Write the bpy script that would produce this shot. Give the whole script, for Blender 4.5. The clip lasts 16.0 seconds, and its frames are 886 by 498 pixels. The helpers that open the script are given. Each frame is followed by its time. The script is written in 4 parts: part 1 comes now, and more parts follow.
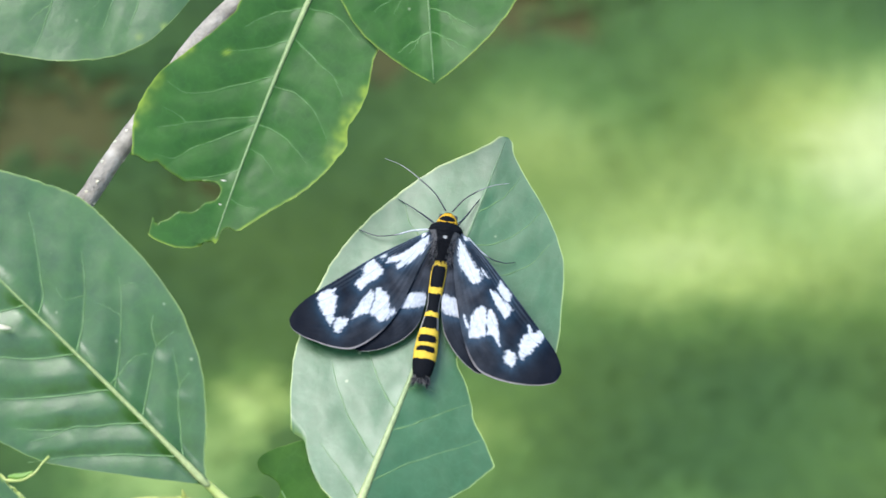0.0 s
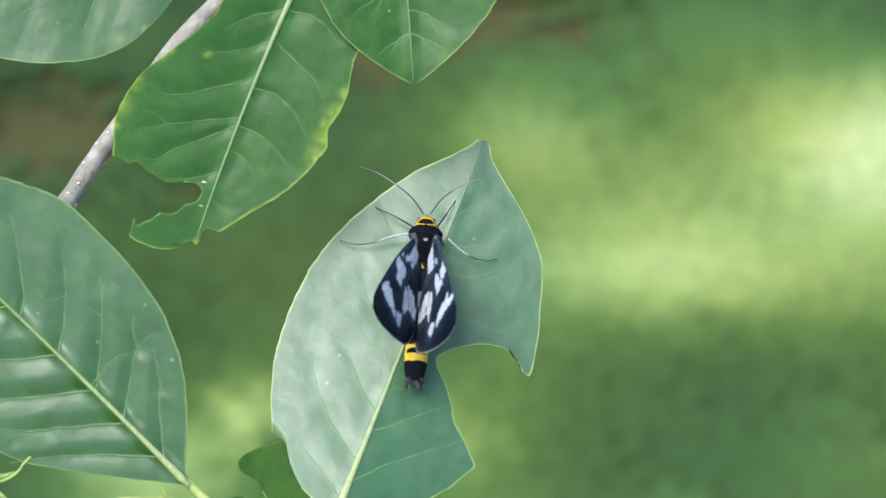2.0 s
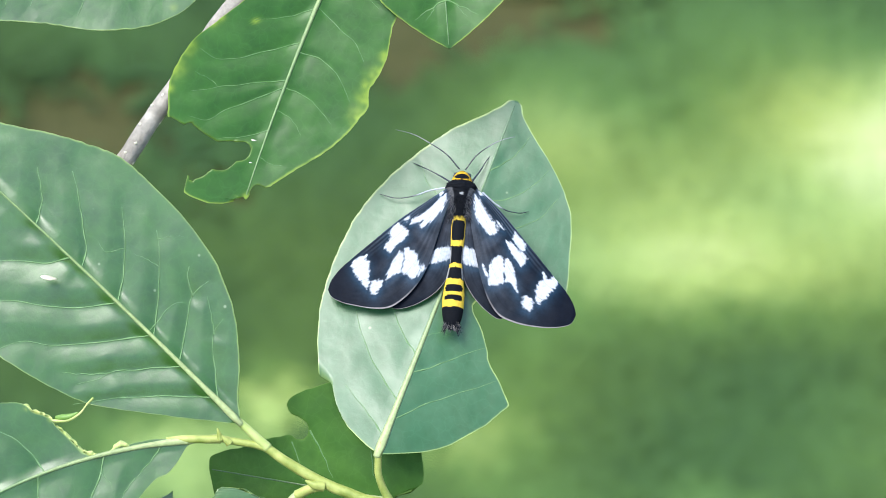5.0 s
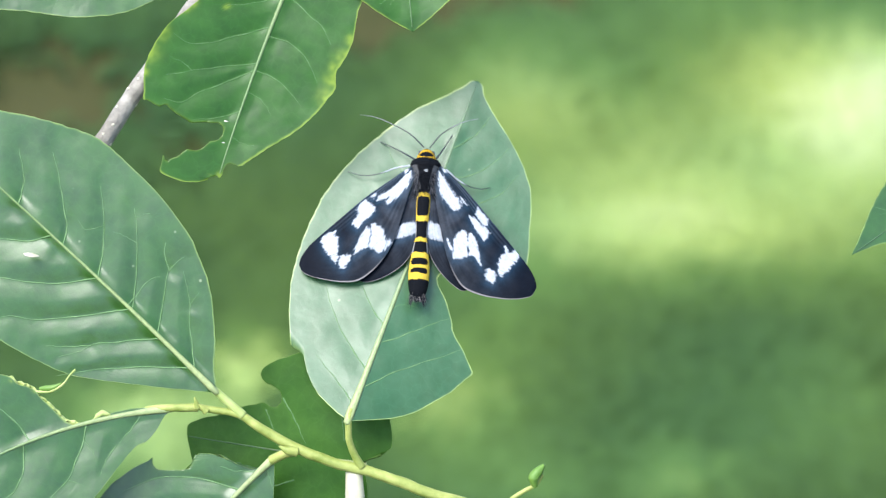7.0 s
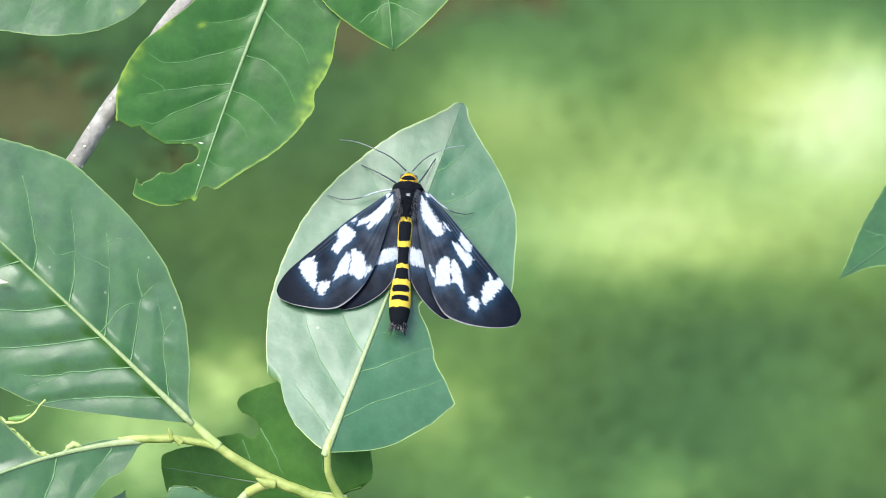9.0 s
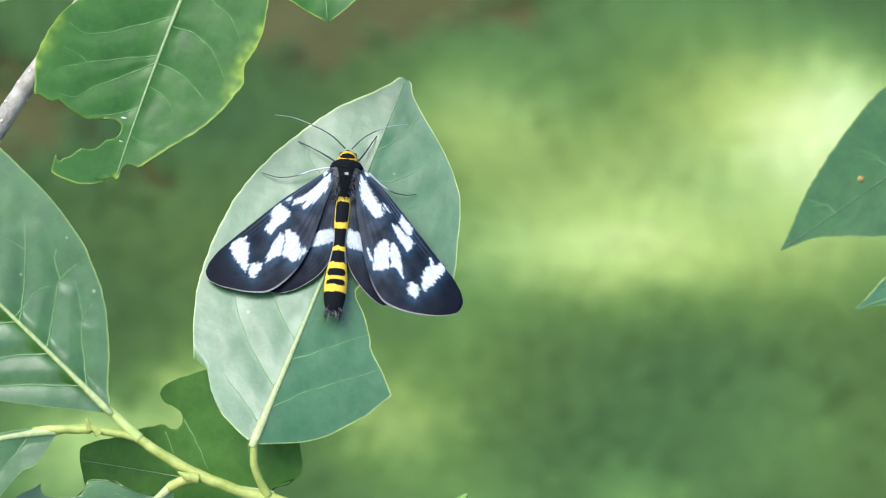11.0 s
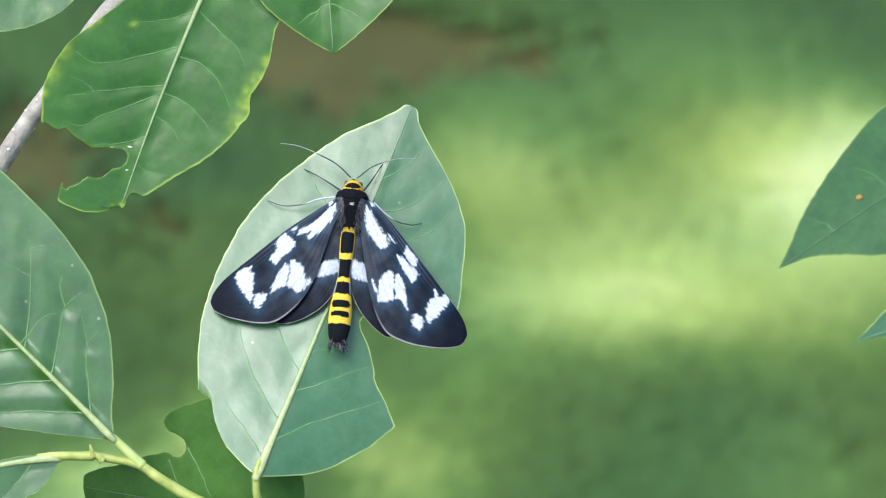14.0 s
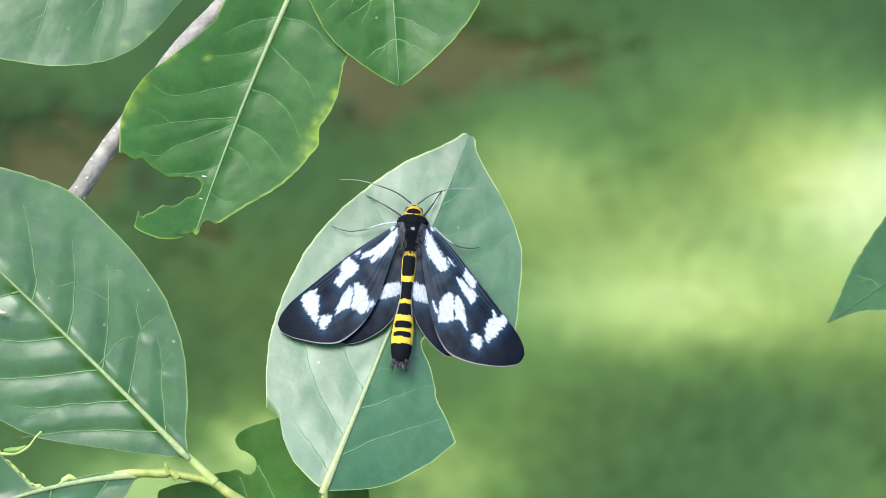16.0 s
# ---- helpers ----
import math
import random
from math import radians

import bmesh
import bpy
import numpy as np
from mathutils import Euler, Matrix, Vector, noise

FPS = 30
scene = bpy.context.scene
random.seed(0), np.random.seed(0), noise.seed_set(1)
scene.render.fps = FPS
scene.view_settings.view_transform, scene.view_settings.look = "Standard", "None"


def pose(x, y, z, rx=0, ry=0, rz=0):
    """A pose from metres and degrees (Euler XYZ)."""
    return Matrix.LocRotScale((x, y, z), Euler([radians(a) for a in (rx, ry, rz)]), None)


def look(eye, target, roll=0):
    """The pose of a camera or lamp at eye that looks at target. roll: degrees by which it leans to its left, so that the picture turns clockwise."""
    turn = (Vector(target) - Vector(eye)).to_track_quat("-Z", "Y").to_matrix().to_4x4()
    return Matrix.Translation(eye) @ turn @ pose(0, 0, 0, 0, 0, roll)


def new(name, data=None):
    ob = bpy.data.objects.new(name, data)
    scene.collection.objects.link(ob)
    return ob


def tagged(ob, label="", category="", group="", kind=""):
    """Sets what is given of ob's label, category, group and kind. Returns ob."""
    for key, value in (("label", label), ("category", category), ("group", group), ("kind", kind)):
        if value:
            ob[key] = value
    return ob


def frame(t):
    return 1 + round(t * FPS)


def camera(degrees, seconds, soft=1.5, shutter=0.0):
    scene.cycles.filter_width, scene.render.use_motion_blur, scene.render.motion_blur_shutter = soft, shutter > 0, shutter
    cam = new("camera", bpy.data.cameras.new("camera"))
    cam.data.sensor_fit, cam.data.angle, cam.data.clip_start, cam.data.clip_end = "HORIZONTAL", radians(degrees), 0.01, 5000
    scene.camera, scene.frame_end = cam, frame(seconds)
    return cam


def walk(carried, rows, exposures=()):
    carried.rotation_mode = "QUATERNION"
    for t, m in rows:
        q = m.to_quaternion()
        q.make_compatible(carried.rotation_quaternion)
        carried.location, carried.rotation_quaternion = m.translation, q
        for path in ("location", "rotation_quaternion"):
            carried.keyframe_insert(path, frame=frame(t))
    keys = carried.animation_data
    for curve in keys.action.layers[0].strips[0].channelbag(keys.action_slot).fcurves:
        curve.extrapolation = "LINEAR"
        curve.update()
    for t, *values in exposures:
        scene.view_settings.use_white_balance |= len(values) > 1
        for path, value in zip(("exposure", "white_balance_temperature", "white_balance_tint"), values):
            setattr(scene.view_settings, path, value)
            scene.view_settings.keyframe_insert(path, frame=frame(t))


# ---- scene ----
# ------------------------------------------------------------ plan
# Near things are placed to fit the camera's view, in millimetres on an upright plate that faces the first view: x
# right, y up, z towards the viewer.
PITCH = radians(30)
PLATE = Matrix((
    (1, 0, 0, 0),
    (0, math.sin(PITCH), -math.cos(PITCH), 0),
    (0, math.cos(PITCH), math.sin(PITCH), 1.235),
    (0, 0, 0, 1)))


def on_plate(x, y, z=0.0):
    return PLATE @ (Vector((x, y, z)) * 0.001)


# ------------------------------------------------------------ camera
cam = camera(16.0, 16.0, soft=0.8)
cam.data.dof.use_dof = True
cam.data.dof.focus_distance = 0.512
cam.data.dof.aperture_fstop = 30.0
PATH = [
    (0, -1.87, 7.58, 472.84, 0.520, 0.170, 1.056),
    (0.5, -1.60, 7.86, 472.59, 0.536, 0.042, 1.081),
    (1, -1.19, 7.37, 472.33, 0.589, 0.007, 1.015),
    (1.5, -1.01, 6.60, 472.11, 0.668, -0.041, 0.864),
    (2, 0.69, 6.57, 474.71, 0.658, 0.111, 0.971),
    (2.5, 0.71, 5.64, 479.91, 0.678, 0.223, 1.182),
    (3, -0.35, 3.96, 483.77, 0.718, 0.315, 0.969),
    (3.5, -1.55, 2.59, 488.32, 0.736, 0.388, 0.850),
    (6, -0.30, -3.37, 520.91, 0.538, 0.371, 0.224),
    (6.5, 0.32, -2.53, 527.22, 0.286, 0.216, 0.008),
    (7, 0.00, 0.00, 530.00, 0.000, -0.000, 0.000),
    (7.5, 0.02, 0.82, 528.97, 0.031, -0.142, -0.136),
    (8, -0.02, 1.72, 527.22, 0.079, -0.270, -0.173),
    (10.5, 2.76, -0.11, 490.05, 0.227, -0.482, 0.319),
    (11, 7.33, -2.48, 487.38, 0.475, -0.675, 0.466),
    (11.5, 7.84, -3.67, 485.33, 0.588, -0.700, 0.431),
    (12, 6.23, -4.03, 485.74, 0.696, -0.718, 0.285),
    (12.5, 6.08, -5.39, 486.39, 0.986, -0.738, 0.454),
    (13, 8.80, -6.34, 487.94, 1.233, -0.428, 0.477),
    (13.5, 8.28, -5.89, 487.38, 1.281, -0.507, 0.385),
    (14, 8.94, -5.68, 490.03, 1.396, -0.435, 0.876),
    (14.5, 9.78, -5.02, 497.09, 1.514, -0.274, 0.992),
    (15, 9.15, -4.14, 501.84, 1.601, -0.072, 1.134),
    (15.5, 7.16, -1.71, 502.99, 1.457, 0.121, 1.050),
    (16, 4.65, -2.71, 509.72, 1.480, 0.220, 1.066),
]
walk(cam, [(t, PLATE @ pose(x / 1000, y / 1000, z / 1000, rx, ry, rz)) for t, x, y, z, rx, ry, rz in PATH], exposures=((0, 1.70), (2, 1.64), (3.5, 1.86), (7, 1.92), (10.5, 1.86), (12.5, 1.80), (16, 1.80)))

# ------------------------------------------------------------ light
SUN_EL, SUN_AZ = radians(60), radians(230)
world = bpy.data.worlds.new("sky")
scene.world = world
world.use_nodes = True
wn = world.node_tree.nodes
sky = wn.new("ShaderNodeTexSky")
sky.sky_type, sky.sun_disc, sky.sun_elevation, sky.sun_rotation = "NISHITA", False, SUN_EL, SUN_AZ
sky.dust_density, sky.air_density = 1.2, 1.0
world.node_tree.links.new(sky.outputs[0], wn["Background"].inputs[0])
wn["Background"].inputs[1].default_value = 0.13
sun = new("sun", bpy.data.lights.new("sun", "SUN"))
sun.data.energy, sun.data.angle, sun.data.color = 1.7, radians(36), (1.0, 0.985, 0.955)
sun_dir = Vector((math.sin(SUN_AZ) * math.cos(SUN_EL), math.cos(SUN_AZ) * math.cos(SUN_EL), math.sin(SUN_EL)))
sun.matrix_world = look(sun_dir * 20, (0, 0, 0))


# ------------------------------------------------------------ materials
def material(name):
    m = bpy.data.materials.new(name)
    m.use_nodes = True
    return m, m.node_tree.nodes, m.node_tree.links, m.node_tree.nodes["Principled BSDF"]


def mixed(nodes, links, factor, a, b, mode="MIX"):
    n = nodes.new("ShaderNodeMix")
    n.data_type, n.blend_type = "RGBA", mode
    for socket, value in ((n.inputs[0], factor), (n.inputs[6], a), (n.inputs[7], b)):
        if isinstance(value, bpy.types.NodeSocket):
            links.new(value, socket)
        elif isinstance(value, tuple):
            socket.default_value = (*value, 1)
        else:
            socket.default_value = value
    return n.outputs[2]


def ramped(nodes, links, value, lo, hi):
    n = nodes.new("ShaderNodeMapRange")
    n.inputs[1].default_value, n.inputs[2].default_value = lo, hi
    links.new(value, n.inputs[0])
    return n.outputs[0]


def noised(nodes, links, scale, detail=3, rough=0.5, coord=None):
    n = nodes.new("ShaderNodeTexNoise")
    n.inputs["Scale"].default_value, n.inputs["Detail"].default_value, n.inputs["Roughness"].default_value = scale, detail, rough
    if coord is None:
        coord = nodes.new("ShaderNodeTexCoord").outputs["Object"]
    links.new(coord, n.inputs["Vector"])
    return n.outputs[0]


def bumped(nodes, links, height, strength, distance, shader):
    n = nodes.new("ShaderNodeBump")
    n.inputs["Strength"].default_value, n.inputs["Distance"].default_value = strength, distance
    links.new(height, n.inputs["Height"])
    links.new(n.outputs[0], shader.inputs["Normal"])


def leaf_material(name, dark, light, rim, rough=0.42, sheen=0.5, through_light=0.22):
    """Waxy leaf. The mesh's 'marks' hold: r the margin, g the nearness of a vein, b yellow-green blotches, both
    yellowing and painted glow.
    """
    m, n, l, p = material(name)
    marks = n.new("ShaderNodeAttribute")
    marks.attribute_name = "marks"
    parts = n.new("ShaderNodeSeparateColor")
    l.new(marks.outputs["Color"], parts.inputs[0])
    cloud = ramped(n, l, mixed(n, l, 0.5, noised(n, l, 95, 4, 0.55), noised(n, l, 330, 3, 0.6)), 0.36, 0.64)
    grain = noised(n, l, 900, 3, 0.6)
    c = mixed(n, l, cloud, dark, light)
    c = mixed(n, l, ramped(n, l, grain, 0.45, 0.75), c, mixed(n, l, 0.35, c, light))
    web = n.new("ShaderNodeTexVoronoi")
    web.feature = "DISTANCE_TO_EDGE"
    web.inputs["Scale"].default_value = 420
    warp = n.new("ShaderNodeTexNoise")
    warp.inputs["Scale"].default_value, warp.inputs["Detail"].default_value = 260, 3
    place = n.new("ShaderNodeTexCoord").outputs["Object"]
    l.new(place, warp.inputs["Vector"])
    bend = n.new("ShaderNodeVectorMath")
    bend.operation = "MULTIPLY_ADD"
    bend.inputs[1].default_value = (0.0035, 0.0035, 0.0035)
    l.new(warp.outputs["Color"], bend.inputs[0])
    l.new(place, bend.inputs[2])
    l.new(bend.outputs[0], web.inputs["Vector"])
    net = ramped(n, l, web.outputs["Distance"], 0.05, 0.0)
    half = n.new("ShaderNodeMath")
    half.operation = "MULTIPLY"
    half.inputs[1].default_value = 0.13
    l.new(net, half.inputs[0])
    pale = tuple(min(1, v * 1.5 + 0.02) for v in light)
    c = mixed(n, l, half.outputs[0], c, pale)
    c = mixed(n, l, parts.outputs["Green"], c, pale)
    dots = n.new("ShaderNodeTexVoronoi")
    dots.inputs["Scale"].default_value = 330
    l.new(place, dots.inputs["Vector"])
    pick = n.new("ShaderNodeSeparateColor")
    l.new(dots.outputs["Color"], pick.inputs[0])
    speck = n.new("ShaderNodeMath")
    speck.operation = "MULTIPLY"
    l.new(ramped(n, l, dots.outputs["Distance"], 0.11, 0.05), speck.inputs[0])
    l.new(ramped(n, l, pick.outputs[0], 0.86, 0.95), speck.inputs[1])
    c = mixed(n, l, speck.outputs[0], c, mixed(n, l, 0.6, c, (0.30, 0.36, 0.20)))
    c = mixed(n, l, parts.outputs["Blue"], c, (0.190, 0.285, 0.022))
    c = mixed(n, l, parts.outputs["Red"], c, rim)
    l.new(c, p.inputs["Base Color"])
    wear = ramped(n, l, noised(n, l, 240, 4, 0.6), 0.2, 0.8)
    r = n.new("ShaderNodeMapRange")
    r.inputs[3].default_value, r.inputs[4].default_value = rough - 0.07, rough + 0.1
    l.new(wear, r.inputs[0])
    l.new(r.outputs[0], p.inputs["Roughness"])
    p.inputs["Specular IOR Level"].default_value = sheen
    leather = mixed(n, l, 0.5, noised(n, l, 520, 5, 0.68), noised(n, l, 1300, 4, 0.65))
    leather = mixed(n, l, 0.06, leather, ramped(n, l, web.outputs["Distance"], 0.0, 0.16))
    bumped(n, l, leather, 0.19, 0.0003, p)
    glow = n.new("ShaderNodeBsdfTranslucent")
    l.new(mixed(n, l, 0.5, c, (0.170, 0.272, 0.020)), glow.inputs[0])
    both = n.new("ShaderNodeMixShader")
    both.inputs[0].default_value = through_light
    l.new(p.outputs[0], both.inputs[1])
    l.new(glow.outputs[0], both.inputs[2])
    l.new(both.outputs[0], n["Material Output"].inputs[0])
    return m


def plain_material(name, a, b, rough, scale, bump=0.0, bump_scale=0.0002, sheen=0.3):
    m, n, l, p = material(name)
    l.new(mixed(n, l, ramped(n, l, noised(n, l, scale, 4, 0.6), 0.3, 0.7), a, b), p.inputs["Base Color"])
    p.inputs["Roughness"].default_value, p.inputs["Specular IOR Level"].default_value = rough, sheen
    if bump:
        bumped(n, l, noised(n, l, scale * 2.5, 4, 0.65), bump, bump_scale, p)
    return m


def marked_material(name, rough, bump, sheen=0.3, scale=1500):
    """Colour from the mesh's own 'marks', with fine grain on it."""
    m, n, l, p = material(name)
    marks = n.new("ShaderNodeAttribute")
    marks.attribute_name = "marks"
    grain = noised(n, l, scale, 4, 0.7)
    c = mixed(n, l, ramped(n, l, grain, 0.25, 0.8), mixed(n, l, 1.0, marks.outputs["Color"], (0.55, 0.55, 0.55), "MULTIPLY"), marks.outputs["Color"])
    l.new(c, p.inputs["Base Color"])
    p.inputs["Roughness"].default_value, p.inputs["Specular IOR Level"].default_value = rough, sheen
    bumped(n, l, grain, bump, 0.0001, p)
    return m


LEAF = leaf_material("leaf_green", (0.013, 0.064, 0.004), (0.029, 0.108, 0.009), (0.20, 0.30, 0.06), 0.37, 0.9)
LEAF_MATT = leaf_material("leaf_dull_green", (0.012, 0.064, 0.004), (0.027, 0.106, 0.009), (0.22, 0.32, 0.04), 0.40, 0.35)
# extra blue in this base colour stands in for sheen from the sky
LEAF_SKY_TINT = leaf_material("leaf_sky_tinted", (0.014, 0.075, 0.015), (0.028, 0.105, 0.035), (0.32, 0.42, 0.12), 0.42, 0.78, 0.12)
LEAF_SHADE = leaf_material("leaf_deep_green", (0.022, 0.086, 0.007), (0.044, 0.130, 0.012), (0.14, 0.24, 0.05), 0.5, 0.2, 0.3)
RIB = plain_material("leaf_rib", (0.245, 0.320, 0.080), (0.350, 0.400, 0.145), 0.45, 400)
VEIN = plain_material("leaf_vein", (0.085, 0.165, 0.060), (0.140, 0.235, 0.105), 0.6, 500, sheen=0.15)
VEIN_DULL = plain_material("dull_leaf_vein", (0.070, 0.155, 0.048), (0.125, 0.220, 0.085), 0.6, 500, sheen=0.15)
TWIG = plain_material("green_twig", (0.140, 0.190, 0.030), (0.350, 0.375, 0.110), 0.5, 260, 0.6, 0.0003)
BARK = plain_material("grey_bark", (0.165, 0.150, 0.122), (0.350, 0.326, 0.280), 0.75, 380, 0.7, 0.0006)
WHITE = plain_material("bleached_wood", (0.42, 0.40, 0.28), (0.54, 0.52, 0.42), 0.6, 300, 0.2)
RUST = plain_material("rusty_spot", (0.22, 0.12, 0.03), (0.32, 0.20, 0.05), 0.6, 900)
STUB = plain_material("pale_cut_wood", (0.36, 0.335, 0.215), (0.50, 0.475, 0.35), 0.65, 260, 0.3)
BUD = plain_material("green_bud", (0.088, 0.184, 0.027), (0.136, 0.231, 0.048), 0.45, 400, 0.2)
SCALES = marked_material("wing_scales", 0.6, 0.25, 0.05)
RIBS = marked_material("leaf_midrib", 0.45, 0.1, 0.4)
FUR = marked_material("insect_fur", 0.8, 0.6, 0.06, 2600)
LIMB = marked_material("insect_limb", 0.4, 0.1, 0.4)
CHITIN = plain_material("dark_chitin", (0.012, 0.016, 0.022), (0.04, 0.05, 0.06), 0.3, 900, sheen=0.5)


# ------------------------------------------------------------ builders
def mesh_object(name, verts, faces, mat, parent=None, label="", marks=None, smooth=True):
    me = bpy.data.meshes.new(name)
    me.from_pydata([tuple(v) for v in verts], [], faces)
    if smooth:
        me.polygons.foreach_set("use_smooth", [True] * len(me.polygons))
    if marks is not None:
        layer = me.color_attributes.new("marks", "FLOAT_COLOR", "POINT")
        layer.data.foreach_set("color", np.concatenate([np.asarray(marks, float), np.ones((len(verts), 1))], 1).ravel())
    me.materials.append(mat)
    me.update()
    ob = new(name, me)
    if parent is not None:
        ob.parent = parent
    if label:
        tagged(ob, label)
    return ob


def hermite(xs, ys, x):
    """A smooth curve through a few points."""
    xs, ys = np.asarray(xs, float), np.asarray(ys, float)
    d = np.gradient(ys, xs)
    i = np.clip(np.searchsorted(xs, x, side="right") - 1, 0, len(xs) - 2)
    h = xs[i + 1] - xs[i]
    s = (x - xs[i]) / h
    slope = (ys[i + 1] - ys[i]) / h
    d0 = np.where(np.abs(d[i]) > 2.5 * np.abs(slope), 2.5 * slope * np.sign(d[i] * slope + 1e-12), d[i])
    d1 = np.where(np.abs(d[i + 1]) > 2.5 * np.abs(slope), 2.5 * slope * np.sign(d[i + 1] * slope + 1e-12), d[i + 1])
    return (2 * s**3 - 3 * s**2 + 1) * ys[i] + (s**3 - 2 * s**2 + s) * h * d0 + (3 * s**2 - 2 * s**3) * ys[i + 1] + (s**3 - s**2) * h * d1


def curve_points(points, count):
    p = np.asarray(points, float)
    s = np.concatenate([[0], np.cumsum(np.linalg.norm(np.diff(p, axis=0), axis=1))])
    x = np.linspace(0, s[-1], count)
    return np.stack([hermite(s, p[:, k], x) for k in range(p.shape[1])], 1)


def tube(points, radii, sides=8, flat=1.0):
    """A tapered tube with rounded ends along points; returns verts and faces."""
    p = np.asarray(points, float)
    n = len(p)
    tangent = np.gradient(p, axis=0)
    tangent /= np.linalg.norm(tangent, axis=1)[:, None] + 1e-12
    up = np.array([0, 0, 1.0]) if abs(tangent[:, 2]).mean() < 0.8 else np.array([0, 1.0, 0])
    a = np.cross(tangent, up)
    a /= np.linalg.norm(a, axis=1)[:, None]
    b = np.cross(a, tangent)
    ang = np.linspace(0, 2 * np.pi, sides, endpoint=False)
    r = np.asarray(radii, float)[:, None, None]
    ring = p[:, None] + r * (np.cos(ang)[None, :, None] * a[:, None] + flat * np.sin(ang)[None, :, None] * b[:, None])
    verts = list(ring.reshape(-1, 3)) + [p[0] - tangent[0] * radii[0] * 0.5, p[-1] + tangent[-1] * radii[-1] * 0.5]
    faces = [(i * sides + j, i * sides + (j + 1) % sides, (i + 1) * sides + (j + 1) % sides, (i + 1) * sides + j) for i in range(n - 1) for j in range(sides)]
    e = n * sides
    faces += [(e, (j + 1) % sides, j) for j in range(sides)]
    faces += [(e + 1, e - sides + j, e - sides + (j + 1) % sides) for j in range(sides)]
    return np.array(verts), faces


def soft_noise(x, y, scale, seed=0.0):
    return np.array([noise.noise((a * scale + seed, b * scale - seed, seed)) for a, b in zip(np.ravel(x), np.ravel(y))]).reshape(np.shape(x))


def inside_of(x, y, corners):
    """Distance in mm from a patch's outline, negative inside."""
    p, q = np.array(corners), np.roll(np.array(corners), -1, 0)
    best, inside = np.full(x.shape, 1e9), np.zeros(x.shape, bool)
    for (x0, y0), (x1, y1) in zip(p, q):
        dx, dy = x1 - x0, y1 - y0
        k = np.clip(((x - x0) * dx + (y - y0) * dy) / (dx * dx + dy * dy + 1e-9), 0, 1)
        best = np.minimum(best, np.hypot(x - x0 - k * dx, y - y0 - k * dy))
        if dy:
            inside ^= ((y0 > y) != (y1 > y)) & (x < x0 + (y - y0) * dx / dy)
    return np.where(inside, -best, best)


# ------------------------------------------------------------ ground
def build_ground():
    n = 60
    g = np.sign(np.linspace(-1, 1, n)) * np.abs(np.linspace(-1, 1, n)) ** 4 * 300
    xx, yy = np.meshgrid(g, g)
    near = np.exp(-(np.hypot(xx, yy) / 14) ** 6)
    zz = soft_noise(xx, yy, 1.3, 3.1) * 0.01 * near - 0.01 + soft_noise(xx, yy, 0.05, 1.7) * 1.5 * (1 - near)
    faces = [(i * n + j, i * n + j + 1, (i + 1) * n + j + 1, (i + 1) * n + j) for i in range(n - 1) for j in range(n - 1)]
    m, nd, l, p = material("leaf_litter_soil")
    co = nd.new("ShaderNodeTexCoord").outputs["Object"]
    c = mixed(nd, l, ramped(nd, l, noised(nd, l, 5, 5, 0.6, co), 0.35, 0.65), (0.040, 0.044, 0.013), (0.058, 0.057, 0.019))
    c = mixed(nd, l, ramped(nd, l, noised(nd, l, 40, 4, 0.7, co), 0.55, 0.75), c, (0.058, 0.056, 0.020))
    l.new(c, p.inputs["Base Color"])
    p.inputs["Roughness"].default_value, p.inputs["Specular IOR Level"].default_value = 0.9, 0.1
    bumped(nd, l, noised(nd, l, 60, 5, 0.7, co), 0.8, 0.01, p)
    ob = mesh_object("ground", np.stack([xx, yy, zz], -1).reshape(-1, 3), faces, m)
    tagged(ob, "brown leaf-littered soil under low green plants", "ground", kind="structure")


# Patches of low growth on the ground, painted pale to imitate sunlight: x, y, spread across, spread along, strength.
PAINTED_SUN_PATCHES = [
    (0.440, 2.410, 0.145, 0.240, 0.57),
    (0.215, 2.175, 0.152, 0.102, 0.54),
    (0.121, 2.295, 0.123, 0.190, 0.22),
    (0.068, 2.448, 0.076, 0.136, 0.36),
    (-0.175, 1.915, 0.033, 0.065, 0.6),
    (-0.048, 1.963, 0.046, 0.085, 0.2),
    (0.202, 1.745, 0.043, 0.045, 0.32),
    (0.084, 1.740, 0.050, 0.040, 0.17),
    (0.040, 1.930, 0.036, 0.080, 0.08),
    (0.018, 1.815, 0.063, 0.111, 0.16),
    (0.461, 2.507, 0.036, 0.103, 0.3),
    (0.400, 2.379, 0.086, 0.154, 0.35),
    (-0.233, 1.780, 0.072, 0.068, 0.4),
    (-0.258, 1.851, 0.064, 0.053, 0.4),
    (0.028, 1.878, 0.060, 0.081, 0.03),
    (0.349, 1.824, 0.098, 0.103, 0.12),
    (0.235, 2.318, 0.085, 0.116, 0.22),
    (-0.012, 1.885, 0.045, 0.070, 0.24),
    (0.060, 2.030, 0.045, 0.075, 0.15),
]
# corrections that lighten and darken the painted sunlight
SUN_PATCH_TWEAKS = [
    (0.27, 2.7, 0.085, 0.13, 0.08),
    (0.38, 2.7, 0.085, 0.13, 0.06),
    (0.27, 2.5, 0.085, 0.13, 0.08),
    (0.16, 2.7, 0.085, 0.13, 0.08),
    (0.16, 2.5, 0.085, 0.13, 0.07),
    (0.05, 1.76, 0.085, 0.13, -0.04),
    (0.16, 2.11, 0.085, 0.13, -0.04),
    (0.27, 2.11, 0.085, 0.13, -0.04),
    (0.05, 2.3, 0.085, 0.13, -0.04),
    (0.38, 2.3, 0.085, 0.13, -0.04),
    (0.05, 2.7, 0.085, 0.13, 0.03),
]
